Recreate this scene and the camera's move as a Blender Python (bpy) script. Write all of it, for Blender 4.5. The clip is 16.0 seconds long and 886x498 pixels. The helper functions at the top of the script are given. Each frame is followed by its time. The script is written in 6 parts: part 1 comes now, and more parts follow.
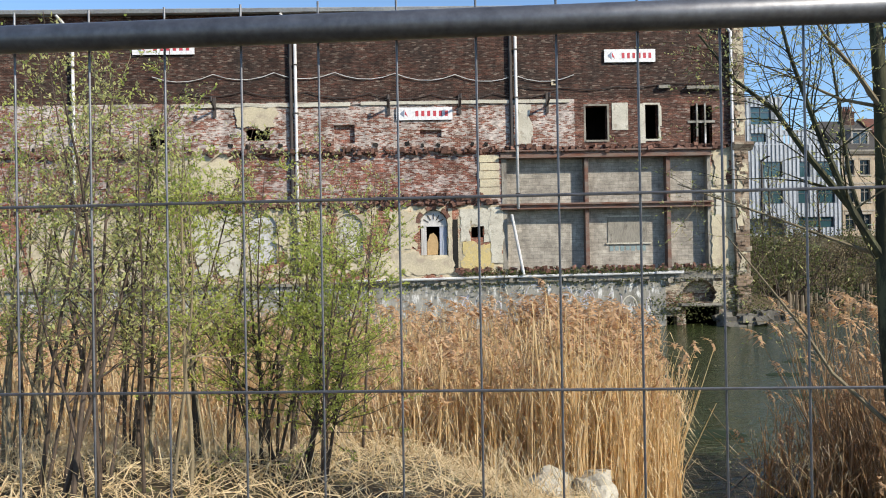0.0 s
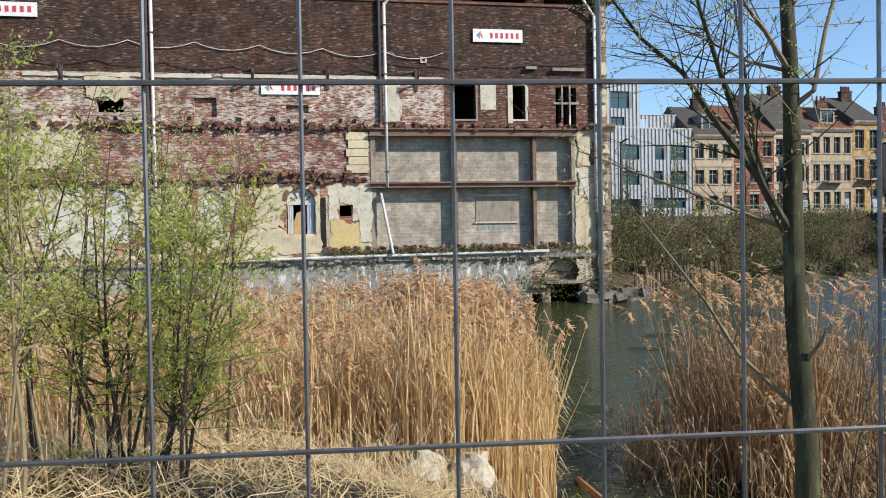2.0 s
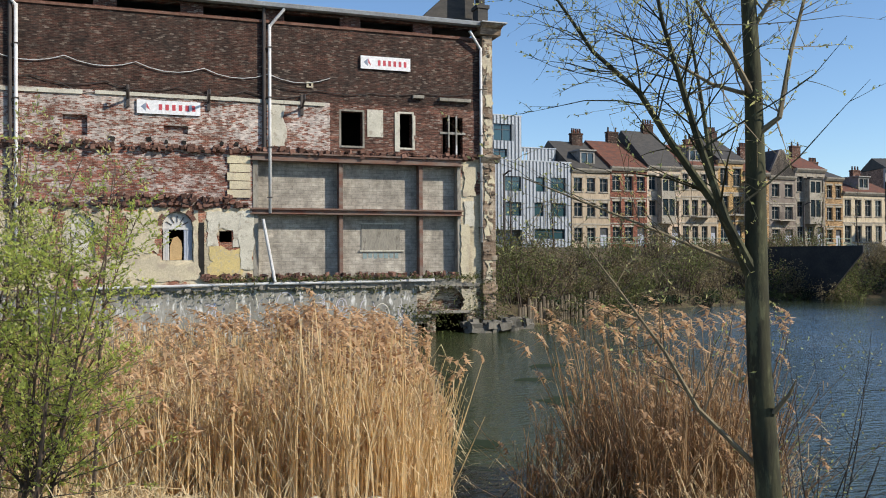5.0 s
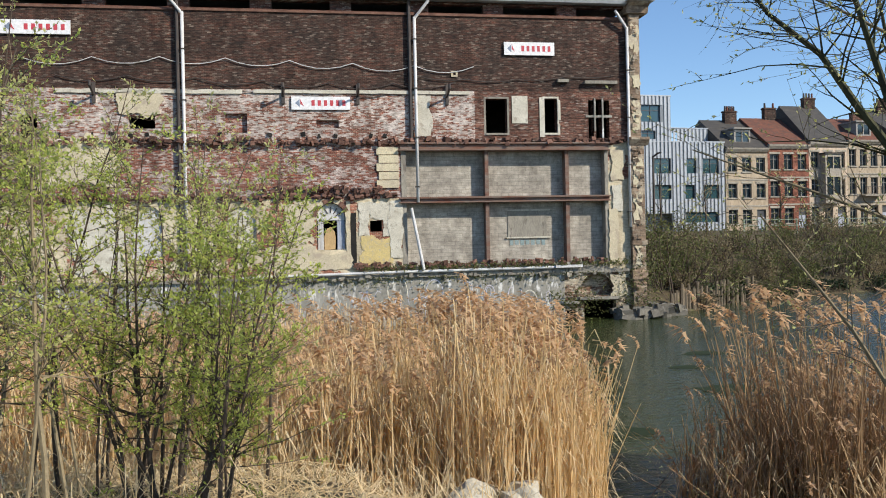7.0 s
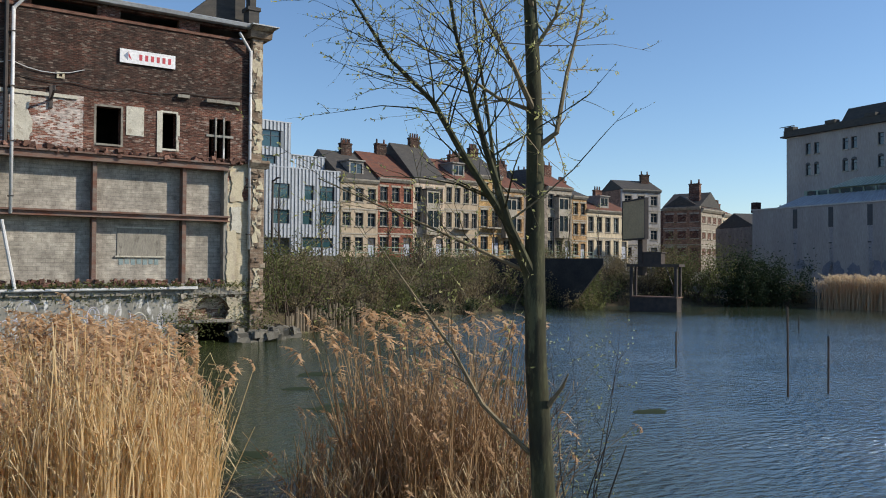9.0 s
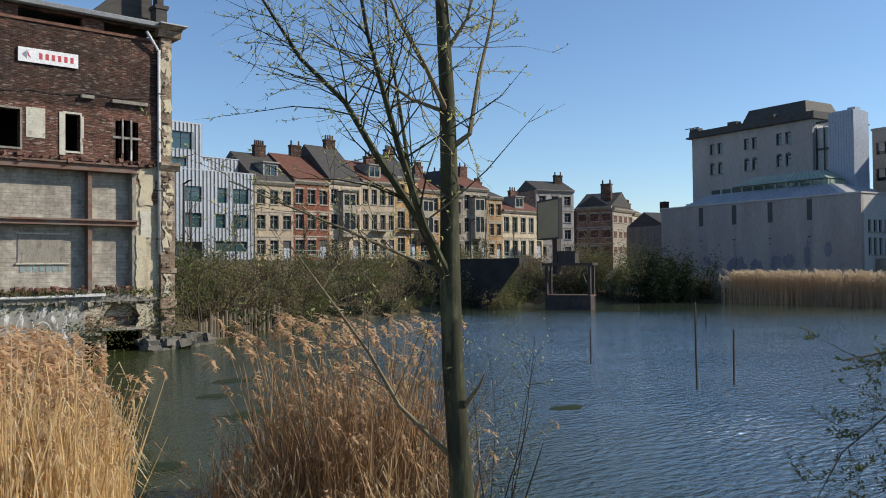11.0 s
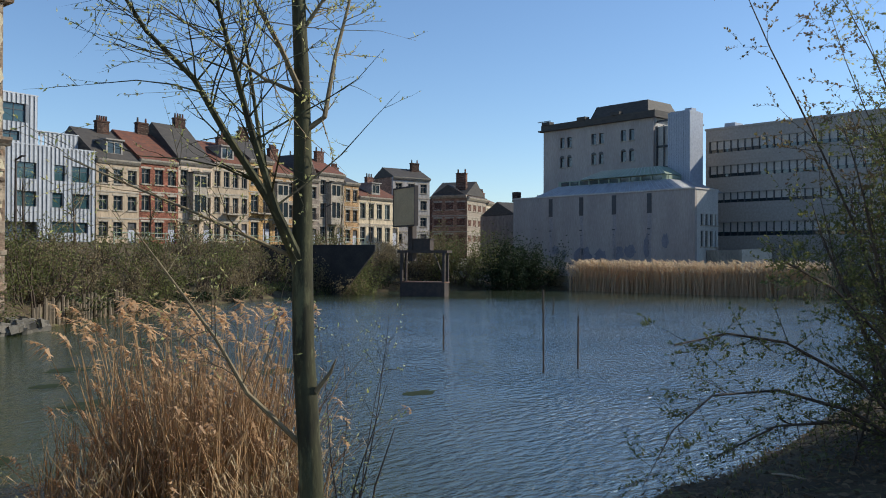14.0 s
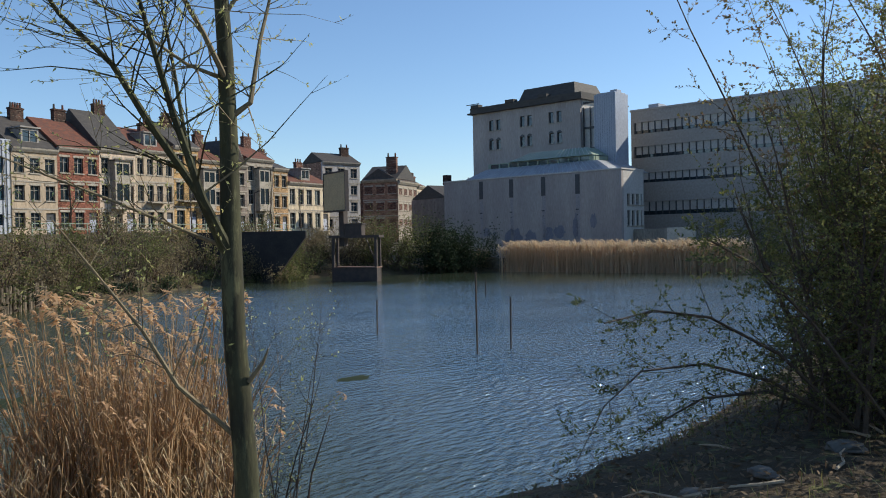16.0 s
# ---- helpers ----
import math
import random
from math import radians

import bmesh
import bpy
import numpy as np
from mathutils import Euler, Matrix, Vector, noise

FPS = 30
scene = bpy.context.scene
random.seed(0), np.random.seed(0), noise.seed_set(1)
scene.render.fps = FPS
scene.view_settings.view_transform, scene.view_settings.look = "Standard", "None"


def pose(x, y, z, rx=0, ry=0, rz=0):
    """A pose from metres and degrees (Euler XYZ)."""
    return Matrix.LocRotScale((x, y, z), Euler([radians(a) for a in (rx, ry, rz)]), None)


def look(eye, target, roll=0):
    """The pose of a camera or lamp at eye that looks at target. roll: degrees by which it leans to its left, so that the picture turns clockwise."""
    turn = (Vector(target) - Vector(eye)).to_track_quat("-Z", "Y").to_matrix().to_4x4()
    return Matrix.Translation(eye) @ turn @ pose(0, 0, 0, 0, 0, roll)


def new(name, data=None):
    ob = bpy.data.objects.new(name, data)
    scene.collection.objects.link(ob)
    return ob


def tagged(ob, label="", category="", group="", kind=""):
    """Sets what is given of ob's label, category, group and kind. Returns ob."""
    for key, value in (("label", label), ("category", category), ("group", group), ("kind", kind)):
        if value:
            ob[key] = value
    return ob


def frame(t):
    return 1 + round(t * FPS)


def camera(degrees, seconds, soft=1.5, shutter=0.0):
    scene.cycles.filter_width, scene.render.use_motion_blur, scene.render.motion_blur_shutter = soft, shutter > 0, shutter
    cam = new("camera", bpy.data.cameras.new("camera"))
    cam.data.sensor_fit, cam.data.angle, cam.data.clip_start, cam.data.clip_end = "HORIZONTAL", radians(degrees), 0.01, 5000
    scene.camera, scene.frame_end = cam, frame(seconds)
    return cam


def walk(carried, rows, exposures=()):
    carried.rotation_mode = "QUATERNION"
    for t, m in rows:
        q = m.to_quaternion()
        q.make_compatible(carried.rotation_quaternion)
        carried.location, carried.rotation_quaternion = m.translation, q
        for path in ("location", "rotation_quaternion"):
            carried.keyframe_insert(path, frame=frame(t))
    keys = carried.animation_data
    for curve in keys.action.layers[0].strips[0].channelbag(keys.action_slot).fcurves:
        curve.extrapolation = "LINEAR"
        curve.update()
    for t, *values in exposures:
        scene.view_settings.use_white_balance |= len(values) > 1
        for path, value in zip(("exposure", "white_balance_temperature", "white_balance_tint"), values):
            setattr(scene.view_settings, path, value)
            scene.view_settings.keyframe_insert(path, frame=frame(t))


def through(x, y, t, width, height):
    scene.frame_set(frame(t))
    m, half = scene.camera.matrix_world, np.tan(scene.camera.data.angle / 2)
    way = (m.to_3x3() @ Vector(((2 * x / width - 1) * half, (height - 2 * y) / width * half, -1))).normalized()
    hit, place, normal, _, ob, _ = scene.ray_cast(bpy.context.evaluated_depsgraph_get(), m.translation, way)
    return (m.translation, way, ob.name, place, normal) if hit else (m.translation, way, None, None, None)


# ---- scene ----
cam = camera(55.9, 16.0, soft=1.0)
PATH = [
    (0.0, 0.329, -0.125, 4.177, 90.30, 1.10, -1.98),
    (0.5, 0.359, -0.032, 4.171, 90.86, 1.26, -4.10),
    (1.0, 0.348, 0.091, 4.142, 89.43, 0.69, -6.79),
    (1.5, 0.302, 0.212, 4.117, 87.69, 0.70, -9.70),
    (2.0, 0.296, 0.372, 4.149, 88.72, 1.09, -11.06),
    (2.5, 0.314, 0.486, 4.159, 89.80, 0.62, -11.78),
    (3.0, 0.305, 0.540, 4.162, 90.53, -0.04, -13.74),
    (3.5, 0.254, 0.607, 4.165, 91.59, 0.13, -17.15),
    (5.2, 0.245, 0.990, 4.190, 90.37, 0.33, -19.30),
    (6.0, 0.280, 1.000, 4.215, 89.96, 0.39, -19.95),
    (6.5, 0.210, 1.000, 4.184, 90.54, 1.06, -16.70),
    (7.0, 0.168, 1.000, 4.147, 89.82, 1.25, -9.22),
    (7.5, 0.164, 1.000, 4.144, 89.48, 1.67, -9.86),
    (8.0, 0.165, 1.000, 4.137, 89.79, 1.02, -17.87),
    (8.5, 0.153, 1.000, 4.147, 90.47, -0.50, -27.98),
    (9.0, 0.131, 1.000, 4.150, 91.17, -0.36, -35.07),
    (11.5, 0.145, 1.000, 4.149, 91.09, 0.67, -41.01),
    (12.0, 0.145, 1.000, 4.148, 90.75, 0.77, -41.35),
    (12.5, 0.147, 1.000, 4.152, 90.57, 0.83, -41.41),
    (13.0, 0.153, 1.000, 4.148, 90.50, 0.96, -43.17),
    (13.5, 0.160, 1.000, 4.145, 90.39, 0.63, -46.74),
    (14.0, 0.158, 1.000, 4.146, 90.31, -0.21, -50.59),
    (14.5, 0.154, 1.000, 4.152, 90.08, -0.36, -53.21),
    (15.0, 0.150, 1.000, 4.158, 89.71, 0.34, -55.00),
    (15.5, 0.156, 1.000, 4.150, 89.68, 1.01, -55.89),
    (16.0, 0.159, 1.000, 4.151, 89.16, 1.05, -55.26),
]
walk(cam, [(t, pose(*p)) for t, *p in PATH],
     exposures=[(0.0, 0.18), (2.5, 0.18), (3.5, 0.1), (6.0, 0.02), (6.6, 0.04), (7.5, 0.18), (8.5, 0.14), (9.0, -0.14), (11.5, -0.12), (16.0, -0.06)])

# ---- daylight ----
SUN = Vector((0.66, -0.53, 0.55)).normalized()
world = bpy.data.worlds.new("sky")
scene.world = world
world.use_nodes = True
sky = world.node_tree.nodes.new("ShaderNodeTexSky")
sky.sky_type = "NISHITA"
sky.sun_disc = False
sky.sun_elevation = math.asin(SUN.z)
sky.sun_rotation = math.atan2(SUN.x, SUN.y)
sky.air_density = 1.0
sky.dust_density = 0.1
sky.ozone_density = 5.0
world.node_tree.links.new(sky.outputs[0], world.node_tree.nodes["Background"].inputs[0])
world.node_tree.nodes["Background"].inputs[1].default_value = 0.16
sun = new("sun", bpy.data.lights.new("sun", "SUN"))
sun.data.energy = 5.4
sun.data.angle = radians(0.53)
sun.data.color = (1.0, 0.93, 0.79)
sun.matrix_world = look(SUN * 200, (0, 0, 0))


# ---- materials ----
def principled(name, rough=0.8, metal=0.0):
    m = bpy.data.materials.new(name)
    m.use_nodes = True
    b = m.node_tree.nodes["Principled BSDF"]
    b.inputs["Roughness"].default_value = rough
    b.inputs["Specular IOR Level"].default_value = 0.5 if rough < 0.6 else 0.25
    b.inputs["Metallic"].default_value = metal
    return m, m.node_tree.nodes, m.node_tree.links, b


def ramp(n, l, fac, stops):
    r = n.new("ShaderNodeValToRGB")
    while len(r.color_ramp.elements) < len(stops):
        r.color_ramp.elements.new(0.5)
    for e, (p, c) in zip(r.color_ramp.elements, stops):
        e.position, e.color = p, (*c, 1)
    l.new(fac, r.inputs[0])
    return r.outputs[0]


def noise_tex(n, l, vec, scale, detail=6, rough=0.6):
    t = n.new("ShaderNodeTexNoise")
    t.inputs["Scale"].default_value, t.inputs["Detail"].default_value, t.inputs["Roughness"].default_value = scale, detail, rough
    if vec:
        l.new(vec, t.inputs["Vector"])
    return t.outputs["Fac"]


def mix(n, l, fac, a, b, mode="MIX"):
    m = n.new("ShaderNodeMix")
    m.data_type, m.blend_type = "RGBA", mode
    for s, v in ((0, fac), (6, a), (7, b)):
        if isinstance(v, (int, float)):
            m.inputs[s].default_value = v
        elif isinstance(v, tuple):
            m.inputs[s].default_value = (*v, 1)
        else:
            l.new(v, m.inputs[s])
    return m.outputs[2]


def bump(n, l, b, height, strength, dist=0.02):
    k = n.new("ShaderNodeBump")
    k.inputs["Strength"].default_value, k.inputs["Distance"].default_value = strength, dist
    l.new(height, k.inputs["Height"])
    l.new(k.outputs[0], b.inputs["Normal"])


def coords(n, l, stretch=(1, 1, 1)):
    c = n.new("ShaderNodeTexCoord").outputs["Object"]
    if stretch == (1, 1, 1):
        return c
    m = n.new("ShaderNodeMapping")
    m.inputs["Scale"].default_value = stretch
    l.new(c, m.inputs[0])
    return m.outputs[0]


def rough_mat(name, c1, c2, scale=2.0, rough=0.85, fine=30.0, bumpy=0.3, stretch=(1, 1, 1), metal=0.0, spots=None, vary=0.0, dist=0.02):
    """Two-scale weathered surface: patches between c1 and c2, fine grain, spots of a third colour."""
    m, n, l, b = principled(name, rough, metal)
    v = coords(n, l, stretch)
    big = noise_tex(n, l, v, scale)
    small = noise_tex(n, l, v, fine, 4)
    col = ramp(n, l, big, [(0.32, c1), (0.68, c2)])
    col = mix(n, l, 0.55, col, ramp(n, l, small, [(0.25, (0.55, 0.55, 0.55)), (0.75, (1.3, 1.3, 1.3))]), "MULTIPLY")
    if spots:
        col = mix(n, l, ramp(n, l, noise_tex(n, l, v, scale * 2.3, 8, 0.7), [(0.54, (0, 0, 0)), (0.62, (1, 1, 1))]), col, spots)
    if vary:
        hsv = n.new("ShaderNodeHueSaturation")
        info = n.new("ShaderNodeNewGeometry").outputs["Random Per Island"]
        mr = n.new("ShaderNodeMapRange")
        mr.inputs[3].default_value, mr.inputs[4].default_value = 1 - vary, 1 + vary
        l.new(info, mr.inputs[0])
        l.new(mr.outputs[0], hsv.inputs["Value"])
        l.new(col, hsv.inputs["Color"])
        col = hsv.outputs[0]
    l.new(col, b.inputs["Base Color"])
    if bumpy:
        bump(n, l, b, small, bumpy, dist)
    return m


def brick_mat(name, c1, c2, mortar, wash=None, amount=0.5, dark=0.0, rows=0.075, wide=0.22, plaster=None, streak=0.85, grime=0.6, spall=0.75, flecks=None, mortar_wash=0.45):
    """Brickwork in the x-z plane, with a worn wash of another colour over part of it and soot."""
    m, n, l, b = principled(name, 0.9)
    c = coords(n, l)
    s = n.new("ShaderNodeSeparateXYZ")
    l.new(c, s.inputs[0])
    xy = n.new("ShaderNodeMath")
    xy.operation = "ADD"
    l.new(s.outputs[0], xy.inputs[0])
    l.new(s.outputs[1], xy.inputs[1])
    v = n.new("ShaderNodeCombineXYZ")
    l.new(xy.outputs[0], v.inputs[0])
    l.new(s.outputs[2], v.inputs[1])
    t = n.new("ShaderNodeTexBrick")
    t.inputs["Scale"].default_value = 1.0
    t.inputs["Brick Width"].default_value, t.inputs["Row Height"].default_value = wide, rows
    t.inputs["Mortar Size"].default_value, t.inputs["Mortar Smooth"].default_value = 0.009, 0.3
    for k, col in (("Color1", c1), ("Color2", c2), ("Mortar", mortar)):
        t.inputs[k].default_value = (*col, 1)
    l.new(v.outputs[0], t.inputs["Vector"])
    each = n.new("ShaderNodeTexBrick")
    for k in ("Scale", "Brick Width", "Row Height", "Mortar Size", "Mortar Smooth"):
        each.inputs[k].default_value = t.inputs[k].default_value
    for k, g in (("Color1", 0.0), ("Color2", 1.0), ("Mortar", mortar_wash)):
        each.inputs[k].default_value = (g, g, g, 1)
    l.new(v.outputs[0], each.inputs["Vector"])
    big = noise_tex(n, l, c, 0.55, 8, 0.65)
    col = mix(n, l, 0.8, t.outputs[0], ramp(n, l, noise_tex(n, l, c, 1.7, 8, 0.7), [(0.3, (0.45, 0.42, 0.4)), (0.7, (1.35, 1.3, 1.25))]), "MULTIPLY")
    # single courses and stretches of courses differ in tone
    st = n.new("ShaderNodeMapping")
    st.inputs["Scale"].default_value = (0.9, 0.9, 9.0)
    l.new(c, st.inputs[0])
    col = mix(n, l, streak, col, ramp(n, l, noise_tex(n, l, st.outputs[0], 1.6, 5, 0.7), [(0.36, (0.3, 0.29, 0.28)), (0.66, (1.9, 1.8, 1.7))]), "MULTIPLY")
    if dark:
        col = mix(n, l, ramp(n, l, big, [(0.35, (dark, dark, dark)), (0.7, (0, 0, 0))]), col, (0.03, 0.025, 0.022))
    if wash:
        ws = n.new("ShaderNodeMapping")
        ws.inputs["Scale"].default_value = (0.8, 0.8, 1.9)
        l.new(c, ws.inputs[0])
        w = noise_tex(n, l, ws.outputs[0], 0.9, 12, 0.82)
        w = mix(n, l, 0.16, w, each.outputs[0])
        col = mix(n, l, ramp(n, l, w, [(1 - amount - 0.035, (0, 0, 0)), (1 - amount + 0.035, (0.9, 0.9, 0.9))]), col, wash)
    if flecks:
        f_ = mix(n, l, 0.5, noise_tex(n, l, st.outputs[0], 2.6, 6, 0.75), each.outputs[0])
        col = mix(n, l, ramp(n, l, f_, [(0.66, (0, 0, 0)), (0.76, (0.8, 0.8, 0.8))]), col, flecks)
    if plaster:
        w = noise_tex(n, l, c, 0.42, 9, 0.7)
        col = mix(n, l, ramp(n, l, w, [(0.45, (0, 0, 0)), (0.47, (1, 1, 1))]), col, plaster)
    # old grime in broad stains and runs
    gm = n.new("ShaderNodeMapping")
    gm.inputs["Scale"].default_value = (1.6, 1.6, 0.7)
    l.new(c, gm.inputs[0])
    col = mix(n, l, grime, col, ramp(n, l, noise_tex(n, l, gm.outputs[0], 0.8, 10, 0.72), [(0.34, (0.3, 0.26, 0.25)), (0.64, (1.25, 1.22, 1.2))]), "MULTIPLY")
    # single bricks spalled dark or bloomed pale
    sp = n.new("ShaderNodeMapping")
    sp.inputs["Scale"].default_value = (4.2, 4.2, 12.0)
    l.new(c, sp.inputs[0])
    col = mix(n, l, spall, col, ramp(n, l, noise_tex(n, l, sp.outputs[0], 1.0, 4, 0.6), [(0.34, (0.32, 0.3, 0.29)), (0.5, (0.9, 0.88, 0.87)), (0.68, (1.55, 1.5, 1.45))]), "MULTIPLY")
    l.new(col, b.inputs["Base Color"])
    bump(n, l, b, t.outputs["Fac"], -0.6, 0.012)
    return m


def glass_mat(name, tint=(0.02, 0.03, 0.035)):
    m, n, l, b = principled(name, 0.06)
    b.inputs["Base Color"].default_value = (*tint, 1)
    b.inputs["Specular IOR Level"].default_value = 0.8
    return m


def leaf_mat(name, c1, c2, through=0.35, rough=0.55):
    m, n, l, b = principled(name, rough)
    rnd = n.new("ShaderNodeNewGeometry").outputs["Random Per Island"]
    col = ramp(n, l, rnd, [(0.0, c1), (1.0, c2)])
    l.new(col, b.inputs["Base Color"])
    tr = n.new("ShaderNodeBsdfTranslucent")
    l.new(col, tr.inputs[0])
    ms = n.new("ShaderNodeMixShader")
    ms.inputs[0].default_value = through
    l.new(b.outputs[0], ms.inputs[1])
    l.new(tr.outputs[0], ms.inputs[2])
    l.new(ms.outputs[0], n["Material Output"].inputs[0])
    return m


BRICK_DARK = brick_mat("sooty_brick", (0.125, 0.05, 0.036), (0.042, 0.026, 0.022), (0.16, 0.13, 0.11), dark=0.8, flecks=(0.25, 0.2, 0.165))
BRICK_RED = brick_mat("red_brick", (0.25, 0.085, 0.062), (0.14, 0.058, 0.045), (0.3, 0.25, 0.21), wash=(0.5, 0.44, 0.41), amount=0.472, streak=0.5)
BRICK_WASHED = brick_mat("whitewashed_brick", (0.26, 0.1, 0.072), (0.15, 0.065, 0.05), (0.36, 0.31, 0.26), wash=(0.57, 0.52, 0.48), amount=0.5, streak=0.5)
BRICK_WORN = brick_mat("worn_brick", (0.21, 0.085, 0.06), (0.11, 0.052, 0.042), (0.26, 0.21, 0.18), dark=0.5, flecks=(0.4, 0.34, 0.3))
BRICK_PLASTER = brick_mat("brick_under_plaster", (0.33, 0.13, 0.09), (0.24, 0.1, 0.07), (0.4, 0.34, 0.27), plaster=(0.56, 0.49, 0.35), spall=0.3)
BROKEN_BRICK = rough_mat("broken_brick", (0.1, 0.052, 0.04), (0.21, 0.115, 0.085), 3.0, 0.95, 25, 0.6, vary=0.45)
PLASTER_CREAM = rough_mat("flaking_cream_plaster", (0.62, 0.54, 0.37), (0.48, 0.41, 0.3), 0.7, 0.9, 14, 0.3, spots=(0.4, 0.33, 0.25))
PLASTER_WHITE = rough_mat("old_white_plaster", (0.62, 0.58, 0.49), (0.47, 0.43, 0.35), 1.2, 0.9, 16, 0.3, spots=(0.36, 0.32, 0.26))
PLASTER_YELLOW = rough_mat("yellow_painted_plaster", (0.6, 0.47, 0.2), (0.5, 0.39, 0.19), 2.2, 0.85, 16, 0.2, spots=(0.42, 0.36, 0.26))
PLASTER_GREY = rough_mat("stained_grey_plaster", (0.36, 0.34, 0.3), (0.18, 0.17, 0.145), 0.8, 0.9, 9, 0.4, stretch=(1.6, 1, 0.5), spots=(0.68, 0.66, 0.63))
CONCRETE = rough_mat("weathered_concrete", (0.34, 0.31, 0.26), (0.2, 0.18, 0.15), 1.1, 0.92, 12, 0.4, stretch=(1.5, 1, 0.5), spots=(0.16, 0.14, 0.12))
BLOCK = brick_mat("grey_blockwork", (0.43, 0.41, 0.365), (0.37, 0.355, 0.315), (0.26, 0.245, 0.215), rows=0.2, wide=0.4, streak=0.2, grime=0.45, spall=0.15)
PIER_STONE = brick_mat("crumbling_pier_stone", (0.3, 0.235, 0.175), (0.2, 0.145, 0.11), (0.15, 0.12, 0.095), wash=(0.42, 0.355, 0.27), amount=0.47, rows=0.3, wide=0.5, streak=0.4, grime=0.6, spall=0.4)
BASE_RUIN = brick_mat("ruined_plaster_base", (0.2, 0.12, 0.085), (0.12, 0.08, 0.06), (0.2, 0.17, 0.14), wash=(0.5, 0.45, 0.35), amount=0.52, grime=0.8)
STEEL_RUST = rough_mat("rusty_painted_steel", (0.17, 0.075, 0.05), (0.2, 0.165, 0.14), 2.0, 0.8, 20, 0.4, stretch=(0.5, 1, 1.5))
PIPE_WHITE = rough_mat("white_downpipe", (0.68, 0.67, 0.66), (0.5, 0.48, 0.47), 1.5, 0.5, 12, 0.1)
PIPE_DARK = rough_mat("dark_iron", (0.05, 0.045, 0.045), (0.09, 0.07, 0.06), 2.0, 0.6, 20, 0.2)
ZINC = rough_mat("dull_zinc", (0.42, 0.43, 0.44), (0.3, 0.3, 0.31), 0.8, 0.5, 8, 0.15, metal=0.3)
ROOF_FELT = rough_mat("mossy_roof_felt", (0.2, 0.2, 0.18), (0.28, 0.28, 0.27), 0.6, 0.9, 6, 0.2)
SLATE = rough_mat("dark_slate", (0.05, 0.047, 0.045), (0.085, 0.075, 0.065), 1.5, 0.7, 9, 0.4, stretch=(1, 1, 3))
TILE_RED = rough_mat("red_clay_tile", (0.2, 0.075, 0.045), (0.1, 0.05, 0.04), 1.2, 0.85, 10, 0.4, stretch=(1, 1, 3), spots=(0.09, 0.07, 0.055))
# near-black colour that stands in for shade inside openings
BLACK_VOID = rough_mat("unlit_black_interior", (0.015, 0.014, 0.013), (0.03, 0.027, 0.024), 2, 0.95, 10, 0)
SIGN_WHITE = rough_mat("white_sign_sheet", (0.82, 0.8, 0.8), (0.76, 0.74, 0.74), 1.0, 0.45, 8, 0.03)
SIGN_RED = rough_mat("red_sign_print", (0.55, 0.06, 0.08), (0.48, 0.06, 0.07), 1.0, 0.5, 8, 0)
SIGN_DARK = rough_mat("slate_blue_sign_print", (0.2, 0.24, 0.32), (0.24, 0.28, 0.36), 1.0, 0.5, 8, 0)
WOOD_PALE = rough_mat("weathered_pale_wood", (0.62, 0.6, 0.58), (0.46, 0.44, 0.42), 2, 0.8, 20, 0.3, stretch=(3, 3, 0.5))
WOOD_BLUE = rough_mat("bluish_shutter_paint", (0.34, 0.37, 0.45), (0.46, 0.47, 0.52), 2, 0.7, 20, 0.2, stretch=(3, 3, 0.5))
REED_RED = leaf_mat("reddish_reed_straw", (0.57, 0.4, 0.23), (0.34, 0.22, 0.12), 0.35, 0.8)
BOARD_OCHRE = rough_mat("ochre_chipboard", (0.5, 0.34, 0.17), (0.42, 0.28, 0.14), 3, 0.85, 30, 0.2)
GRAFFITI = rough_mat("faded_spray_paint", (0.55, 0.52, 0.56), (0.38, 0.4, 0.48), 3, 0.7, 12, 0)
GRAFFITI_LILAC = rough_mat("lilac_spray_paint", (0.5, 0.44, 0.5), (0.6, 0.56, 0.6), 3, 0.7, 12, 0)
GRAFFITI_TEAL = rough_mat("faint_teal_spray_paint", (0.2, 0.27, 0.27), (0.26, 0.32, 0.32), 3, 0.7, 12, 0)
GALVANISED = rough_mat("galvanised_wire", (0.2, 0.2, 0.21), (0.13, 0.13, 0.14), 30, 0.45, 90, 0.2, metal=0.7, dist=0.001)
REED = leaf_mat("dry_reed_straw", (0.89, 0.72, 0.44), (0.68, 0.51, 0.28), 0.5, 0.7)
REED_LEAF = leaf_mat("dry_reed_leaf", (0.88, 0.73, 0.47), (0.66, 0.5, 0.29), 0.45, 0.7)
PLUME = leaf_mat("reed_plume_brown", (0.74, 0.52, 0.32), (0.52, 0.34, 0.19), 0.5, 0.9)
REED_FAR = leaf_mat("far_reed_straw", (0.74, 0.54, 0.34), (0.54, 0.37, 0.22), 0.3, 0.8)
PLUME_FAR = leaf_mat("far_reed_plume_pale", (0.8, 0.68, 0.5), (0.6, 0.47, 0.31), 0.4, 0.9)
LEAF_YOUNG = leaf_mat("young_willow_leaf", (0.62, 0.64, 0.17), (0.42, 0.5, 0.11), 0.62)
LEAF_BUD = leaf_mat("opening_bud_green", (0.44, 0.46, 0.15), (0.6, 0.56, 0.25), 0.55)
LEAF_DARK = leaf_mat("dark_thicket_leaf", (0.1, 0.12, 0.04), (0.22, 0.22, 0.08), 0.5, 0.8)
LEAF_BROWN = leaf_mat("reddish_bud", (0.2, 0.11, 0.065), (0.2, 0.18, 0.07), 0.45)
LEAF_BUSH = leaf_mat("embankment_leaf", (0.07, 0.085, 0.03), (0.19, 0.195, 0.075), 0.45, 0.85)
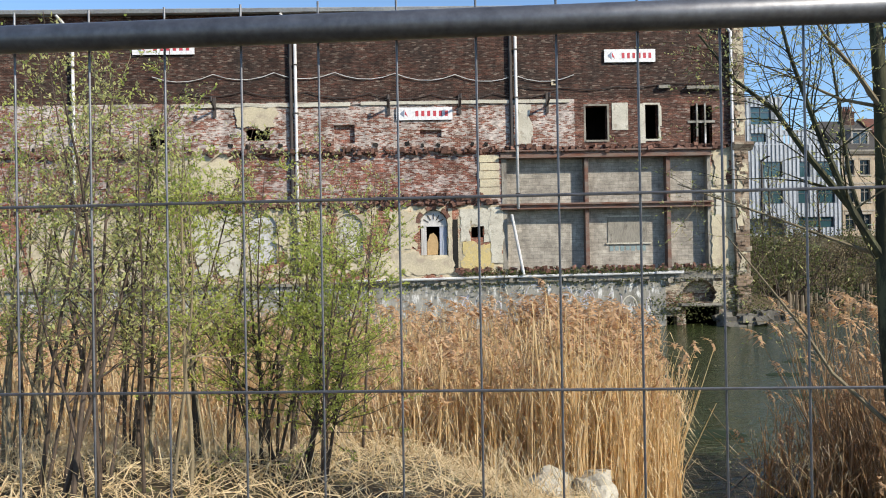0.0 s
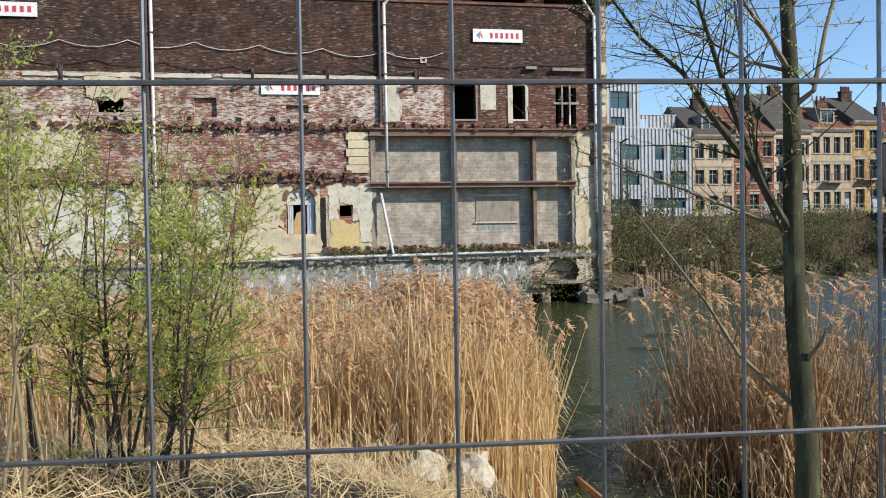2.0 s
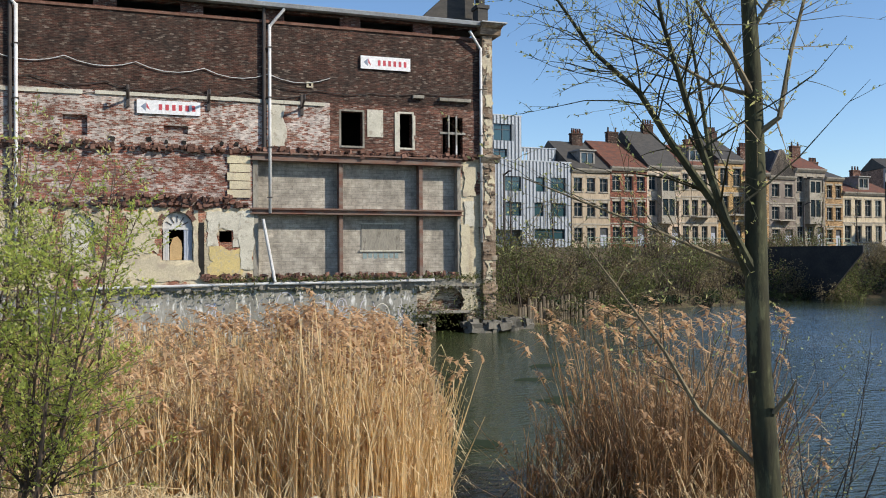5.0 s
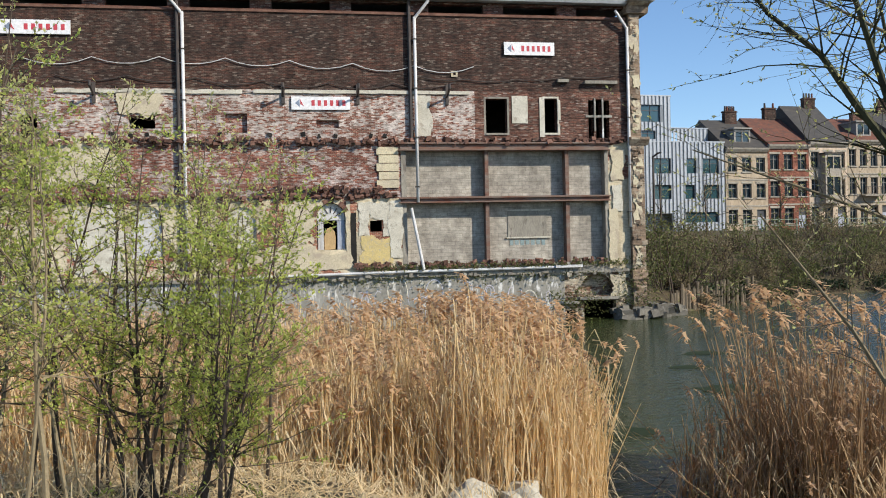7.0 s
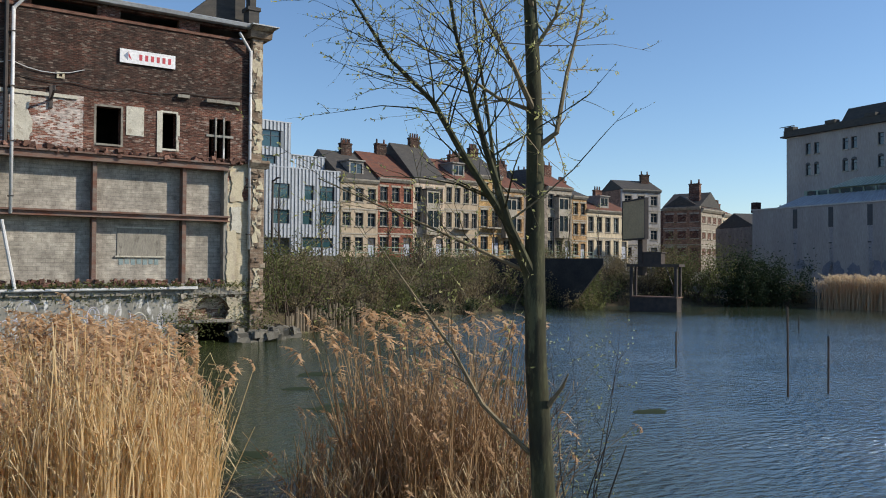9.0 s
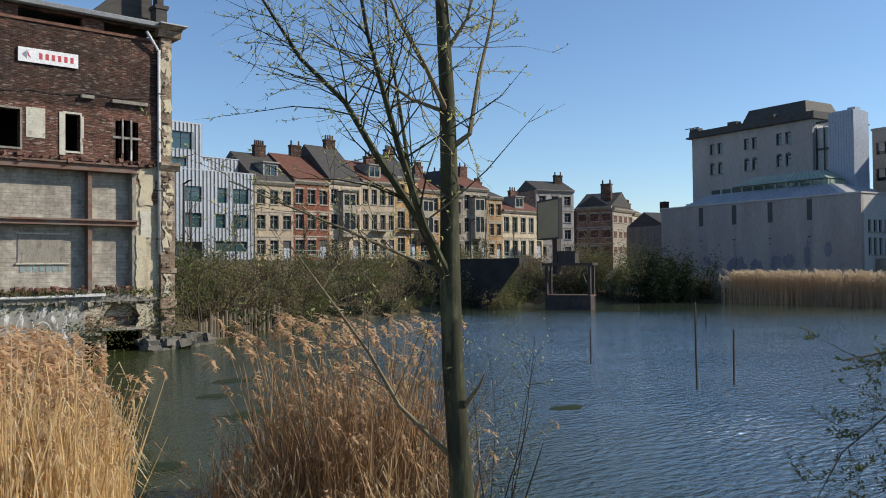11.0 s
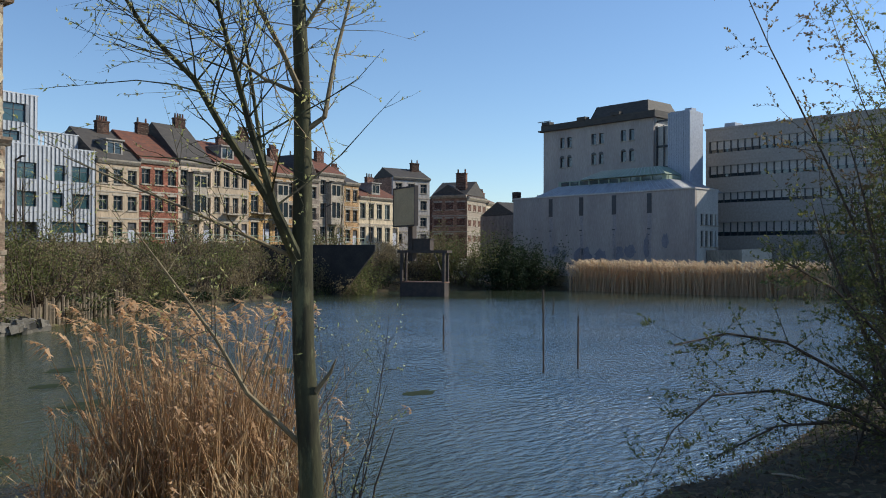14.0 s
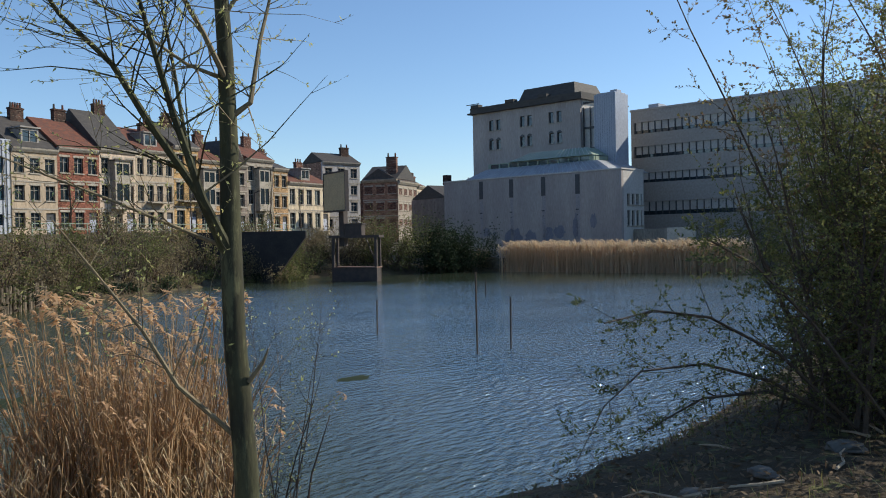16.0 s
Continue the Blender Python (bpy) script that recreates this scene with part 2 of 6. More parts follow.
LEAF_BUSH_BROWN = leaf_mat("embankment_dry_twig_leaf", (0.17, 0.13, 0.075), (0.25, 0.21, 0.12), 0.4, 0.9)
LEAF_EVERGREEN = leaf_mat("evergreen_dark_leaf", (0.02, 0.033, 0.016), (0.035, 0.05, 0.022), 0.2, 0.95)
GRASS = leaf_mat("bank_grass", (0.13, 0.17, 0.045), (0.28, 0.24, 0.1), 0.4)
BARK = rough_mat("greenish_grey_bark", (0.08, 0.08, 0.042), (0.028, 0.026, 0.019), 7, 0.9, 45, 0.9, stretch=(1, 1, 0.25), spots=(0.11, 0.11, 0.06), dist=0.004)
PILE_WOOD = rough_mat("old_wet_timber", (0.13, 0.1, 0.07), (0.2, 0.16, 0.11), 4, 0.85, 30, 0.4)
BARK_TWIG = rough_mat("brown_twig_bark", (0.17, 0.135, 0.085), (0.26, 0.21, 0.13), 6, 0.8, 50, 0.2, dist=0.003)
BARK_DARK = rough_mat("dark_twig_bark", (0.06, 0.045, 0.033), (0.11, 0.08, 0.06), 6, 0.8, 50, 0.2, dist=0.003)
SOIL = rough_mat("leaf_littered_bank_soil", (0.115, 0.085, 0.05), (0.06, 0.048, 0.03), 1.3, 0.95, 22, 0.8, spots=(0.14, 0.14, 0.055), dist=0.05)
STONE_DARK = rough_mat("dull_bank_stone", (0.2, 0.18, 0.15), (0.13, 0.12, 0.1), 4, 0.95, 25, 0.5)
STONE = rough_mat("pale_bank_stone", (0.5, 0.46, 0.38), (0.36, 0.33, 0.27), 4, 0.9, 25, 0.5)
WOOD_LOG = rough_mat("bleached_driftwood", (0.5, 0.42, 0.3), (0.34, 0.26, 0.17), 4, 0.85, 30, 0.4, stretch=(1, 1, 1))
PLANK_RED = rough_mat("orange_brown_plank", (0.42, 0.22, 0.1), (0.3, 0.15, 0.07), 5, 0.8, 40, 0.3)


def water_mat():
    m, n, l, b = principled("pond_water", 0.06)
    c = coords(n, l)
    b.inputs["IOR"].default_value = 2.3
    b.inputs["Specular IOR Level"].default_value = 0.5
    # blue base colour carries part of the sky's reflection
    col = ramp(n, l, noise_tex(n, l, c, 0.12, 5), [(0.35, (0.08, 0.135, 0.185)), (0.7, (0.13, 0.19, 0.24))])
    st = n.new("ShaderNodeMapping")
    st.inputs["Rotation"].default_value = (0, 0, radians(40))
    st.inputs["Scale"].default_value = (1.0, 2.4, 1)
    l.new(c, st.inputs[0])
    w1 = noise_tex(n, l, st.outputs[0], 2.2, 4, 0.52)
    # gusts roughen some stretches more than others
    gust = ramp(n, l, noise_tex(n, l, st.outputs[0], 0.11, 4, 0.6), [(0.3, (0.5, 0.5, 0.5)), (0.7, (1.35, 1.35, 1.35))])
    w1 = mix(n, l, 1.0, w1, gust, "MULTIPLY")
    # ripples are weaker in the lee of the factory and the reeds
    s = n.new("ShaderNodeSeparateXYZ")
    l.new(c, s.inputs[0])
    lee = n.new("ShaderNodeMath")
    lee.operation = "MULTIPLY_ADD"
    l.new(s.outputs[1], lee.inputs[0])
    lee.inputs[1].default_value = -0.6
    l.new(s.outputs[0], lee.inputs[2])
    mr = n.new("ShaderNodeMapRange")
    mr.interpolation_type = "SMOOTHSTEP"
    mr.inputs[1].default_value, mr.inputs[2].default_value = -2.0, 13.0
    mr.inputs[3].default_value, mr.inputs[4].default_value = 0.4, 1.0
    l.new(lee.outputs[0], mr.inputs[0])
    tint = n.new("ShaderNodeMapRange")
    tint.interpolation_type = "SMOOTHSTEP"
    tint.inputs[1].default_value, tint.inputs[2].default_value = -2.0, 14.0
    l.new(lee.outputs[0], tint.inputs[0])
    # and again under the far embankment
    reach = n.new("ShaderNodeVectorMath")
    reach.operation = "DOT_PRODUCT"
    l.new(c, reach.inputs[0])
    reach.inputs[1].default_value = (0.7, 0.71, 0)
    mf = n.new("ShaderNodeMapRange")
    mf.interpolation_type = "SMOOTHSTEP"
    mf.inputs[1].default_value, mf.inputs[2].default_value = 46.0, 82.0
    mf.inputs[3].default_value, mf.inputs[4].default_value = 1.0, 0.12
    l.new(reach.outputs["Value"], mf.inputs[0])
    calm = n.new("ShaderNodeMath")
    calm.operation = "MULTIPLY"
    l.new(mr.outputs[0], calm.inputs[0])
    l.new(mf.outputs[0], calm.inputs[1])
    # sheltered water's green, with factory and bank reflections put into the colour
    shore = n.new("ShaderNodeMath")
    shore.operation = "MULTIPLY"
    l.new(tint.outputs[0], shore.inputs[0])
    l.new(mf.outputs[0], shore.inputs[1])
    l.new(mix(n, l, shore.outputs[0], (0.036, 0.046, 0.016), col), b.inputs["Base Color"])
    mu = n.new("ShaderNodeMath")
    mu.operation = "MULTIPLY"
    l.new(w1, mu.inputs[0])
    l.new(calm.outputs[0], mu.inputs[1])
    dull = n.new("ShaderNodeMapRange")
    dull.inputs[1].default_value, dull.inputs[2].default_value = 0.0, 0.75
    dull.inputs[3].default_value, dull.inputs[4].default_value = 0.07, 0.5
    l.new(tint.outputs[0], dull.inputs[0])
    l.new(dull.outputs[0], b.inputs["Specular IOR Level"])
    bump(n, l, b, mu.outputs[0], 1.0, 0.27)
    return m


WATER = water_mat()


# ---- mesh tools ----
class Build:
    """Collects the vertices and faces of one mesh."""

    def __init__(self):
        self.v, self.f = [], []

    def add(self, verts, faces):
        k = len(self.v)
        self.v.extend(tuple(p) for p in verts)
        self.f.extend(tuple(i + k for i in q) for q in faces)
        return self

    def box(self, x0, x1, y0, y1, z0, z1):
        return self.add([(x, y, z) for x in (x0, x1) for y in (y0, y1) for z in (z0, z1)],
                        [(0, 1, 3, 2), (4, 6, 7, 5), (0, 4, 5, 1), (2, 3, 7, 6), (0, 2, 6, 4), (1, 5, 7, 3)])

    def chunk(self, c, size, rnd, jitter=0.25):
        """A broken, uneven block."""
        e = Euler([rnd.uniform(-0.3, 0.3) for _ in range(3)]).to_matrix()
        vs = []
        for sx in (-1, 1):
            for sy in (-1, 1):
                for sz in (-1, 1):
                    p = Vector((sx * size[0], sy * size[1], sz * size[2])) * 0.5 * (1 + rnd.uniform(-jitter, jitter))
                    vs.append(Vector(c) + e @ p)
        return self.add(vs, [(0, 1, 3, 2), (4, 6, 7, 5), (0, 4, 5, 1), (2, 3, 7, 6), (0, 2, 6, 4), (1, 5, 7, 3)])

    def tube(self, pts, radii, sides=6, caps=True):
        pts = [Vector(p) for p in pts]
        if isinstance(radii, (int, float)):
            radii = [radii] * len(pts)
        k = len(self.v)
        side = None
        for i, (p, r) in enumerate(zip(pts, radii)):
            d = (pts[min(i + 1, len(pts) - 1)] - pts[max(i - 1, 0)])
            d = d.normalized() if d.length > 1e-9 else Vector((0, 0, 1))
            if side is None:
                side = d.cross(Vector((0.31, 0.87, 0.2)))
                if side.length < 1e-3:
                    side = d.cross(Vector((1, 0, 0)))
            side = (side - d * side.dot(d)).normalized()
            up = d.cross(side)
            for j in range(sides):
                a = 2 * math.pi * j / sides
                self.v.append(tuple(p + (side * math.cos(a) + up * math.sin(a)) * r))
        for i in range(len(pts) - 1):
            for j in range(sides):
                a, b = k + i * sides + j, k + i * sides + (j + 1) % sides
                self.f.append((a, b, b + sides, a + sides))
        if caps:
            self.f.append(tuple(k + j for j in reversed(range(sides))))
            self.f.append(tuple(k + (len(pts) - 1) * sides + j for j in range(sides)))
        return self

    def wall(self, x0, x1, z0, z1, y0, y1, holes=()):
        """An upright wall from y0 (front) to y1 with rectangular holes (x0, x1, z0, z1) through it."""
        xs = sorted({x0, x1, *[min(max(h[i], x0), x1) for h in holes for i in (0, 1)]})
        zs = sorted({z0, z1, *[min(max(h[i], z0), z1) for h in holes for i in (2, 3)]})

        def solid(i, j):
            if not (0 <= i < len(xs) - 1 and 0 <= j < len(zs) - 1):
                return False
            cx, cz = (xs[i] + xs[i + 1]) / 2, (zs[j] + zs[j + 1]) / 2
            return not any(h[0] < cx < h[1] and h[2] < cz < h[3] for h in holes)
        for i in range(len(xs) - 1):
            for j in range(len(zs) - 1):
                if not solid(i, j):
                    continue
                a, b, c, d = xs[i], xs[i + 1], zs[j], zs[j + 1]
                self.add([(a, y0, c), (b, y0, c), (b, y0, d), (a, y0, d)], [(0, 1, 2, 3)])
                self.add([(a, y1, c), (b, y1, c), (b, y1, d), (a, y1, d)], [(3, 2, 1, 0)])
                for di, dj, q in ((-1, 0, (a, c, a, d)), (1, 0, (b, d, b, c)), (0, -1, (b, c, a, c)), (0, 1, (a, d, b, d))):
                    if not solid(i + di, j + dj):
                        self.add([(q[0], y0, q[1]), (q[0], y1, q[1]), (q[2], y1, q[3]), (q[2], y0, q[3])], [(0, 1, 2, 3)])
        return self

    def outline(self, pts, y0, y1):
        """A flat plate from an outline in x and z."""
        k = len(pts)
        vs = [(x, y0, z) for x, z in pts] + [(x, y1, z) for x, z in pts]
        return self.add(vs, [tuple(range(k)), tuple(reversed(range(k, 2 * k)))] + [(i, i + k, (i + 1) % k + k, (i + 1) % k) for i in range(k)])

    def fan(self, pts, y0, y1):
        """Like outline, filled from its middle, for uneven shapes."""
        k = len(pts)
        cx, cz = sum(p[0] for p in pts) / k, sum(p[1] for p in pts) / k
        vs = [(x, y0, z) for x, z in pts] + [(x, y1, z) for x, z in pts] + [(cx, y0, cz)]
        return self.add(vs, [(i, (i + 1) % k, 2 * k) for i in range(k)] + [(i, i + k, (i + 1) % k + k, (i + 1) % k) for i in range(k)])

    def prism(self, ring, x0, x1):
        """An outline in y and z, drawn out along x."""
        k = len(ring)
        vs = [(x0, y, z) for y, z in ring] + [(x1, y, z) for y, z in ring]
        return self.add(vs, [tuple(range(k)), tuple(reversed(range(k, 2 * k)))] + [(i, i + k, (i + 1) % k + k, (i + 1) % k) for i in range(k)])


def part(name, b, material, parent=None, label="", smooth=False):
    me = bpy.data.meshes.new(name)
    if len(b.v) < 4000:
        seen = {}
        idx = [seen.setdefault((round(p[0], 4), round(p[1], 4), round(p[2], 4)), len(seen)) for p in b.v]
        faces = [tuple(dict.fromkeys(idx[i] for i in f)) for f in b.f]
        b.v, b.f = list(seen), [f for f in faces if len(f) > 2]
    me.from_pydata(b.v, [], b.f)
    me.materials.append(material)
    if smooth:
        me.shade_smooth()
    me.update()
    ob = new(name, me)
    if parent:
        ob.parent = parent
    if label:
        ob["label"] = label
    return ob


def thing(name, label, category, m=None, group="", kind=""):
    ob = new(name)
    if m:
        ob.matrix_basis = m
    return tagged(ob, label, category, group, kind)


def ragged(rnd, x0, x1, z0, z1, n=28, rough=0.12):
    """An uneven outline round a rectangle."""
    pts = []
    per = [(x0, z0, x1, z0), (x1, z0, x1, z1), (x1, z1, x0, z1), (x0, z1, x0, z0)]
    s = min(x1 - x0, z1 - z0) * rough
    seed = rnd.uniform(0, 100)
    for a, b, c, d in per:
        for i in range(n // 4):
            f = i / (n // 4)
            u = Vector((seed + (a + (c - a) * f) * 1.4, (b + (d - b) * f) * 1.4, seed))
            w = s * 2.2 * (noise.noise(u) + 0.5 * noise.noise(u * 2.7) + 0.3 * noise.noise(u * 7))
            w *= min(1, 5 * f, 5 * (1 - f))
            pts.append((a + (c - a) * f + (w if a == c else 0), b + (d - b) * f + (w if b == d else 0)))
    return pts


def arch(x0, x1, z0, z1, steps=8):
    """An outline with a round head whose crown reaches z1."""
    r, cx = (x1 - x0) / 2, (x0 + x1) / 2
    h = min(r, z1 - z0)
    return [(x0, z0), (x1, z0)] + [(cx + r * math.cos(math.pi * i / steps), z1 - h + h * math.sin(math.pi * i / steps)) for i in range(steps + 1)]


def arch_spandrels(b, x0, x1, z0, z1, y0, y1, steps=8):
    """Fills the two corners above a round head inside the rectangle x0..x1, up to z1."""
    r, cx = (x1 - x0) / 2, (x0 + x1) / 2
    for s in (-1, 1):
        pts = [(cx + s * r, z1)] + [(cx + s * r * math.cos(math.pi / 2 * i / steps), z1 - r + r * math.sin(math.pi / 2 * i / steps)) for i in range(steps + 1)]
        b.outline(pts if s < 0 else pts[::-1], y0, y1)


# ---- ground and water ----
POND = [(-60, 44.6), (13.6, 44.6), (18.9, 45.2), (22.5, 47.5), (31, 55.5), (44, 59), (54, 64), (66, 64), (72, 60), (80, 57), (84.5, 50), (84.5, 37), (86, 26), (80, 8), (40, 4.5), (16, 5.6), (9.5, 5.4), (6.5, 6.0), (4.4, 9.8), (3.7, 11.8), (-1, 12.8), (-20, 12.5), (-60, 14)]


def pond_distance(px, py):
    """Signed distance to the pond's edge, negative in the water."""
    best = np.full(px.shape, 1e9)
    inside = np.zeros(px.shape, bool)
    for (ax, ay), (bx, by) in zip(POND, POND[1:] + POND[:1]):
        ex, ey = bx - ax, by - ay
        t = np.clip(((px - ax) * ex + (py - ay) * ey) / (ex * ex + ey * ey), 0, 1)
        best = np.minimum(best, np.hypot(px - ax - t * ex, py - ay - t * ey))
        cross = ((ay > py) != (by > py)) & (px < (bx - ax) * (py - ay) / (by - ay + 1e-12) + ax)
        inside ^= cross
    return np.where(inside, -best, best)


def bank_height(px, py):
    d = pond_distance(px, py)
    near = np.interp(d, [-3, -0.6, 0, 1.5, 3, 4.6, 6.5, 9], [-1.2, -0.3, 0.02, 0.5, 1.25, 2.3, 2.5, 2.58])
    steep = np.interp(d, [-3, -0.6, 0, 0.5, 1.5, 3, 6], [-1.2, -0.5, 0.05, 1.3, 1.95, 2.3, 2.6])
    k = np.clip((px - 3.0) / 2.5, 0, 1)
    near = near * (1 - k) + steep * k
    far = np.interp(d, [-3, -0.5, 0, 4, 12, 18], [-1.2, -0.3, 0.1, 1.8, 4.4, 5.1])
    silo = np.interp(d, [-3, -0.5, 0, 4, 30], [-1.2, -0.3, 0.1, 0.7, 1.5])
    h = np.where(py < 20, near, far)
    s = np.clip((px - 74) / 8, 0, 1)
    h = np.where(py >= 20, h * (1 - s) + silo * s, h)
    h = np.where((px > 60) & (py < 20), silo, h)
    # low hump of the bank at the reed bed's foot
    return h + 0.55 * np.exp(-((px - 2.3) ** 2 / 1.1 + (py - 10.6) ** 2 / 0.9))


gx = np.concatenate([[-4000, -1500, -500, -200, -90, -60, -40, -25], np.arange(-16, 20, 0.4), np.arange(20, 110, 1.5), [115, 125, 150, 200, 350, 800, 2000, 4000]])
gy = np.concatenate([[-4000, -1500, -500, -150, -50, -20, -8, -4], np.arange(-2, 15, 0.3), np.arange(15, 90, 1.5), [95, 105, 130, 180, 300, 700, 1800, 4000]])
X, Y = np.meshgrid(gx, gy)
H = bank_height(X, Y)
rough_h = np.array([noise.noise(Vector((x * 0.9, y * 0.9, 0))) * 0.12 + noise.noise(Vector((x * 2.7, y * 2.7, 3))) * 0.05 for x, y in zip(X.ravel(), Y.ravel())]).reshape(X.shape)
H = H + rough_h * np.clip((H + 0.5), 0, 1)
H[(X < 18.6) & (Y > 44.6)] = -1.0
H = np.where(np.hypot(X - 40, Y - 40) > 900, 4.0, H)
ground_b = Build()
ground_b.v = list(zip(X.ravel().tolist(), Y.ravel().tolist(), H.ravel().tolist()))
nx_, ny_ = len(gx), len(gy)
ground_b.f = [(j * nx_ + i, j * nx_ + i + 1, (j + 1) * nx_ + i + 1, (j + 1) * nx_ + i) for j in range(ny_ - 1) for i in range(nx_ - 1)]
tagged(part("ground", ground_b, SOIL, smooth=True), "uneven earth banks with leaf litter round the pond", "ground", kind="structure")
water_b = Build().add([(-60, 0, 0), (100, 0, 0), (100, 70, 0), (-60, 70, 0)], [(0, 1, 2, 3)])
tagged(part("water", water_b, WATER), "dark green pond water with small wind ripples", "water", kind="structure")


def ground_z(x, y):
    return float(bank_height(np.array([x]), np.array([y]))[0])


# ---- derelict factory ----
FY = 45.0
rnd = random.Random(5)
factory = thing("factory", "derelict brick factory with flaking plaster and bricked-up bays", "factory", kind="structure")
W1, W2 = (9.8, 10.98, 10.19, 12.05), (13.06, 13.78, 10.2, 12.08)
SLITS = [(15.55, 15.85, 9.9, 12.0), (15.98, 16.3, 9.9, 12.05), (16.42, 16.75, 9.9, 12.0)]
HOLE = (-8.59, -7.3, 10.42, 11.07)
LEFTWIN = (-13.8, -12.9, 9.95, 11.1)
ATTIC = [(-13.7 + 4.1 * i, -10.7 + 4.1 * i, 16.62, 17.08) for i in range(8)]
base_w = Build().wall(-26, 14.0, -1.0, 2.7, FY, FY + 0.6, [(10.99, 11.92, -0.6, 0.72)])
part("base_wall", base_w, PLASTER_GREY, factory, "stained grey plaster base with faded spray paint")
ab = Build().wall(14.0, 17.85, -1.0, 2.7, FY + 0.02, FY + 0.6, [(14.9, 16.8, 1.25, 2.5), (15.1, 16.95, -0.6, 0.98), (14.05, 14.6, -0.6, 0.5)])
arch_spandrels(ab, 14.9, 16.8, 1.25, 2.5, FY + 0.02, FY + 0.6)
part("arch_back", Build().wall(14.7, 17.0, 1.05, 2.65, FY + 0.61, FY + 0.7), BASE_RUIN, factory, "walled-up back of the arch")
part("arched_base_wall", ab, BASE_RUIN, factory, "crumbling cream plaster round an arched opening")
for q in ((13.98, 14.75, 0.95), (14.8, 17.1, 1.16)):
    part("stone_sill", Build().box(q[0], q[1], FY - 0.25, FY + 0.3, q[2] - 0.1, q[2] + 0.04), CONCRETE, factory)
lb = Build().wall(-26, 5.2, 2.7, 6.75, FY, FY + 0.5, [(0.68, 2.15, 4.09, 6.54), (3.45, 4.09, 5.0, 5.58), (-8.6, -7.03, 3.77, 6.52), (-3.9, -2.4, 4.0, 6.4)])
for a in ((0.68, 2.15, 4.09, 6.54), (-8.6, -7.03, 3.77, 6.52), (-3.9, -2.4, 4.0, 6.4)):
    arch_spandrels(lb, *a, FY, FY + 0.5)
part("lower_wall", lb, BRICK_PLASTER, factory, "brick wall with peeling cream plaster")
part("red_brick_band", Build().wall(-26, 5.2, 6.75, 9.75, FY + 0.03, FY + 0.5, [(-13.9, -12.2, 7.4, 9.3)]), BRICK_RED, factory, "red brick with worn whitewash")
part("whitewashed_band", Build().wall(-26, 9.2, 9.75, 12.45, FY, FY + 0.5, [HOLE, LEFTWIN, (-3.86, -2.75, 10.2, 11.2), (0.77, 1.93, 10.45, 10.87)]), BRICK_WASHED, factory, "whitewashed brick with worn patches")
part("window_band", Build().wall(9.2, 17.85, 9.75, 12.45, FY - 0.01, FY + 0.5, [W1, W2, *SLITS]), BRICK_WORN, factory)
part("upper_wall", Build().wall(-26, 17.85, 12.45, 16.5, FY + 0.02, FY + 0.5), BRICK_DARK, factory, "soot-blackened brick wall")
part("attic_wall", Build().wall(-26, 17.85, 16.5, 17.2, FY + 0.05, FY + 0.45, ATTIC), BRICK_WORN, factory)
part("string_course", Build().box(-26, 17.8, FY - 0.06, FY + 0.05, 16.44, 16.56), BROKEN_BRICK, factory)
part("side_margin", Build().wall(16.5, 17.85, 2.7, 9.75, FY, FY + 0.5), BRICK_PLASTER, factory)
part("end_wall", Build().box(18.2, 18.7, FY + 0.5, FY + 30, -1, 17), BRICK_DARK, factory)
part("left_end_wall", Build().box(-26, -25.5, FY + 0.5, FY + 30, -1, 17), BRICK_DARK, factory)
part("back_wall", Build().box(-26, 18.7, FY + 30, FY + 30.5, -1, 20), BRICK_DARK, factory)
part("upper_floor", Build().box(-25.4, 18.1, FY + 0.6, FY + 29.9, 9.4, 9.65), CONCRETE, factory)
part("attic_floor", Build().box(-25.4, 18.1, FY + 0.6, FY + 29.9, 16.2, 16.4), CONCRETE, factory)
# added black sheet makes the rooms behind the openings look unlit
part("dark_inner_sheet", Build().wall(-25.4, 18.1, -1, 16.2, FY + 3.6, FY + 3.8), BLACK_VOID, factory, "black sheet painted as the unlit rooms behind the openings")
part("niche_fill", Build().wall(-3.9, -2.7, 10.15, 11.25, FY + 0.22, FY + 0.3), BRICK_RED, factory)
part("niche_fill", Build().wall(0.7, 2.0, 10.4, 10.9, FY + 0.2, FY + 0.28), BRICK_RED, factory)
part("roof", Build().prism([(FY - 0.3, 17.42), (FY + 16, 19.9), (FY + 31, 17.5), (FY + 31, 17.3), (FY + 16, 19.65), (FY - 0.3, 17.25)], -26.4, 18.0), ROOF_FELT, factory, "low felt roof with moss")
seams = Build()
for i in range(36):
    x = -25.5 + i * 1.22
    seams.add([(x, FY - 0.3, 17.43), (x + 0.06, FY - 0.3, 17.43), (x + 0.06, FY + 16, 19.91), (x, FY + 16, 19.91), (x, FY - 0.3, 17.48), (x + 0.06, FY - 0.3, 17.48), (x + 0.06, FY + 16, 19.96), (x, FY + 16, 19.96)],
              [(4, 5, 6, 7), (0, 4, 7, 3), (1, 2, 6, 5), (0, 1, 5, 4)])
part("roof_seams", seams, ZINC, factory)
part("gutter", Build().prism([(FY - 0.55, 17.38), (FY - 0.5, 17.2), (FY - 0.3, 17.16), (FY - 0.05, 17.2), (FY - 0.05, 17.42), (FY - 0.5, 17.42)], -26.4, 18.2), ZINC, factory, "zinc eaves gutter")
gable = Build().outline([(14.4, 17.5), (18.0, 17.2), (18.0, 20.4), (17.3, 20.3)], FY + 1.2, FY + 9)
part("gable_block", gable, SLATE, factory, "dark slated gable block at the roof's end")
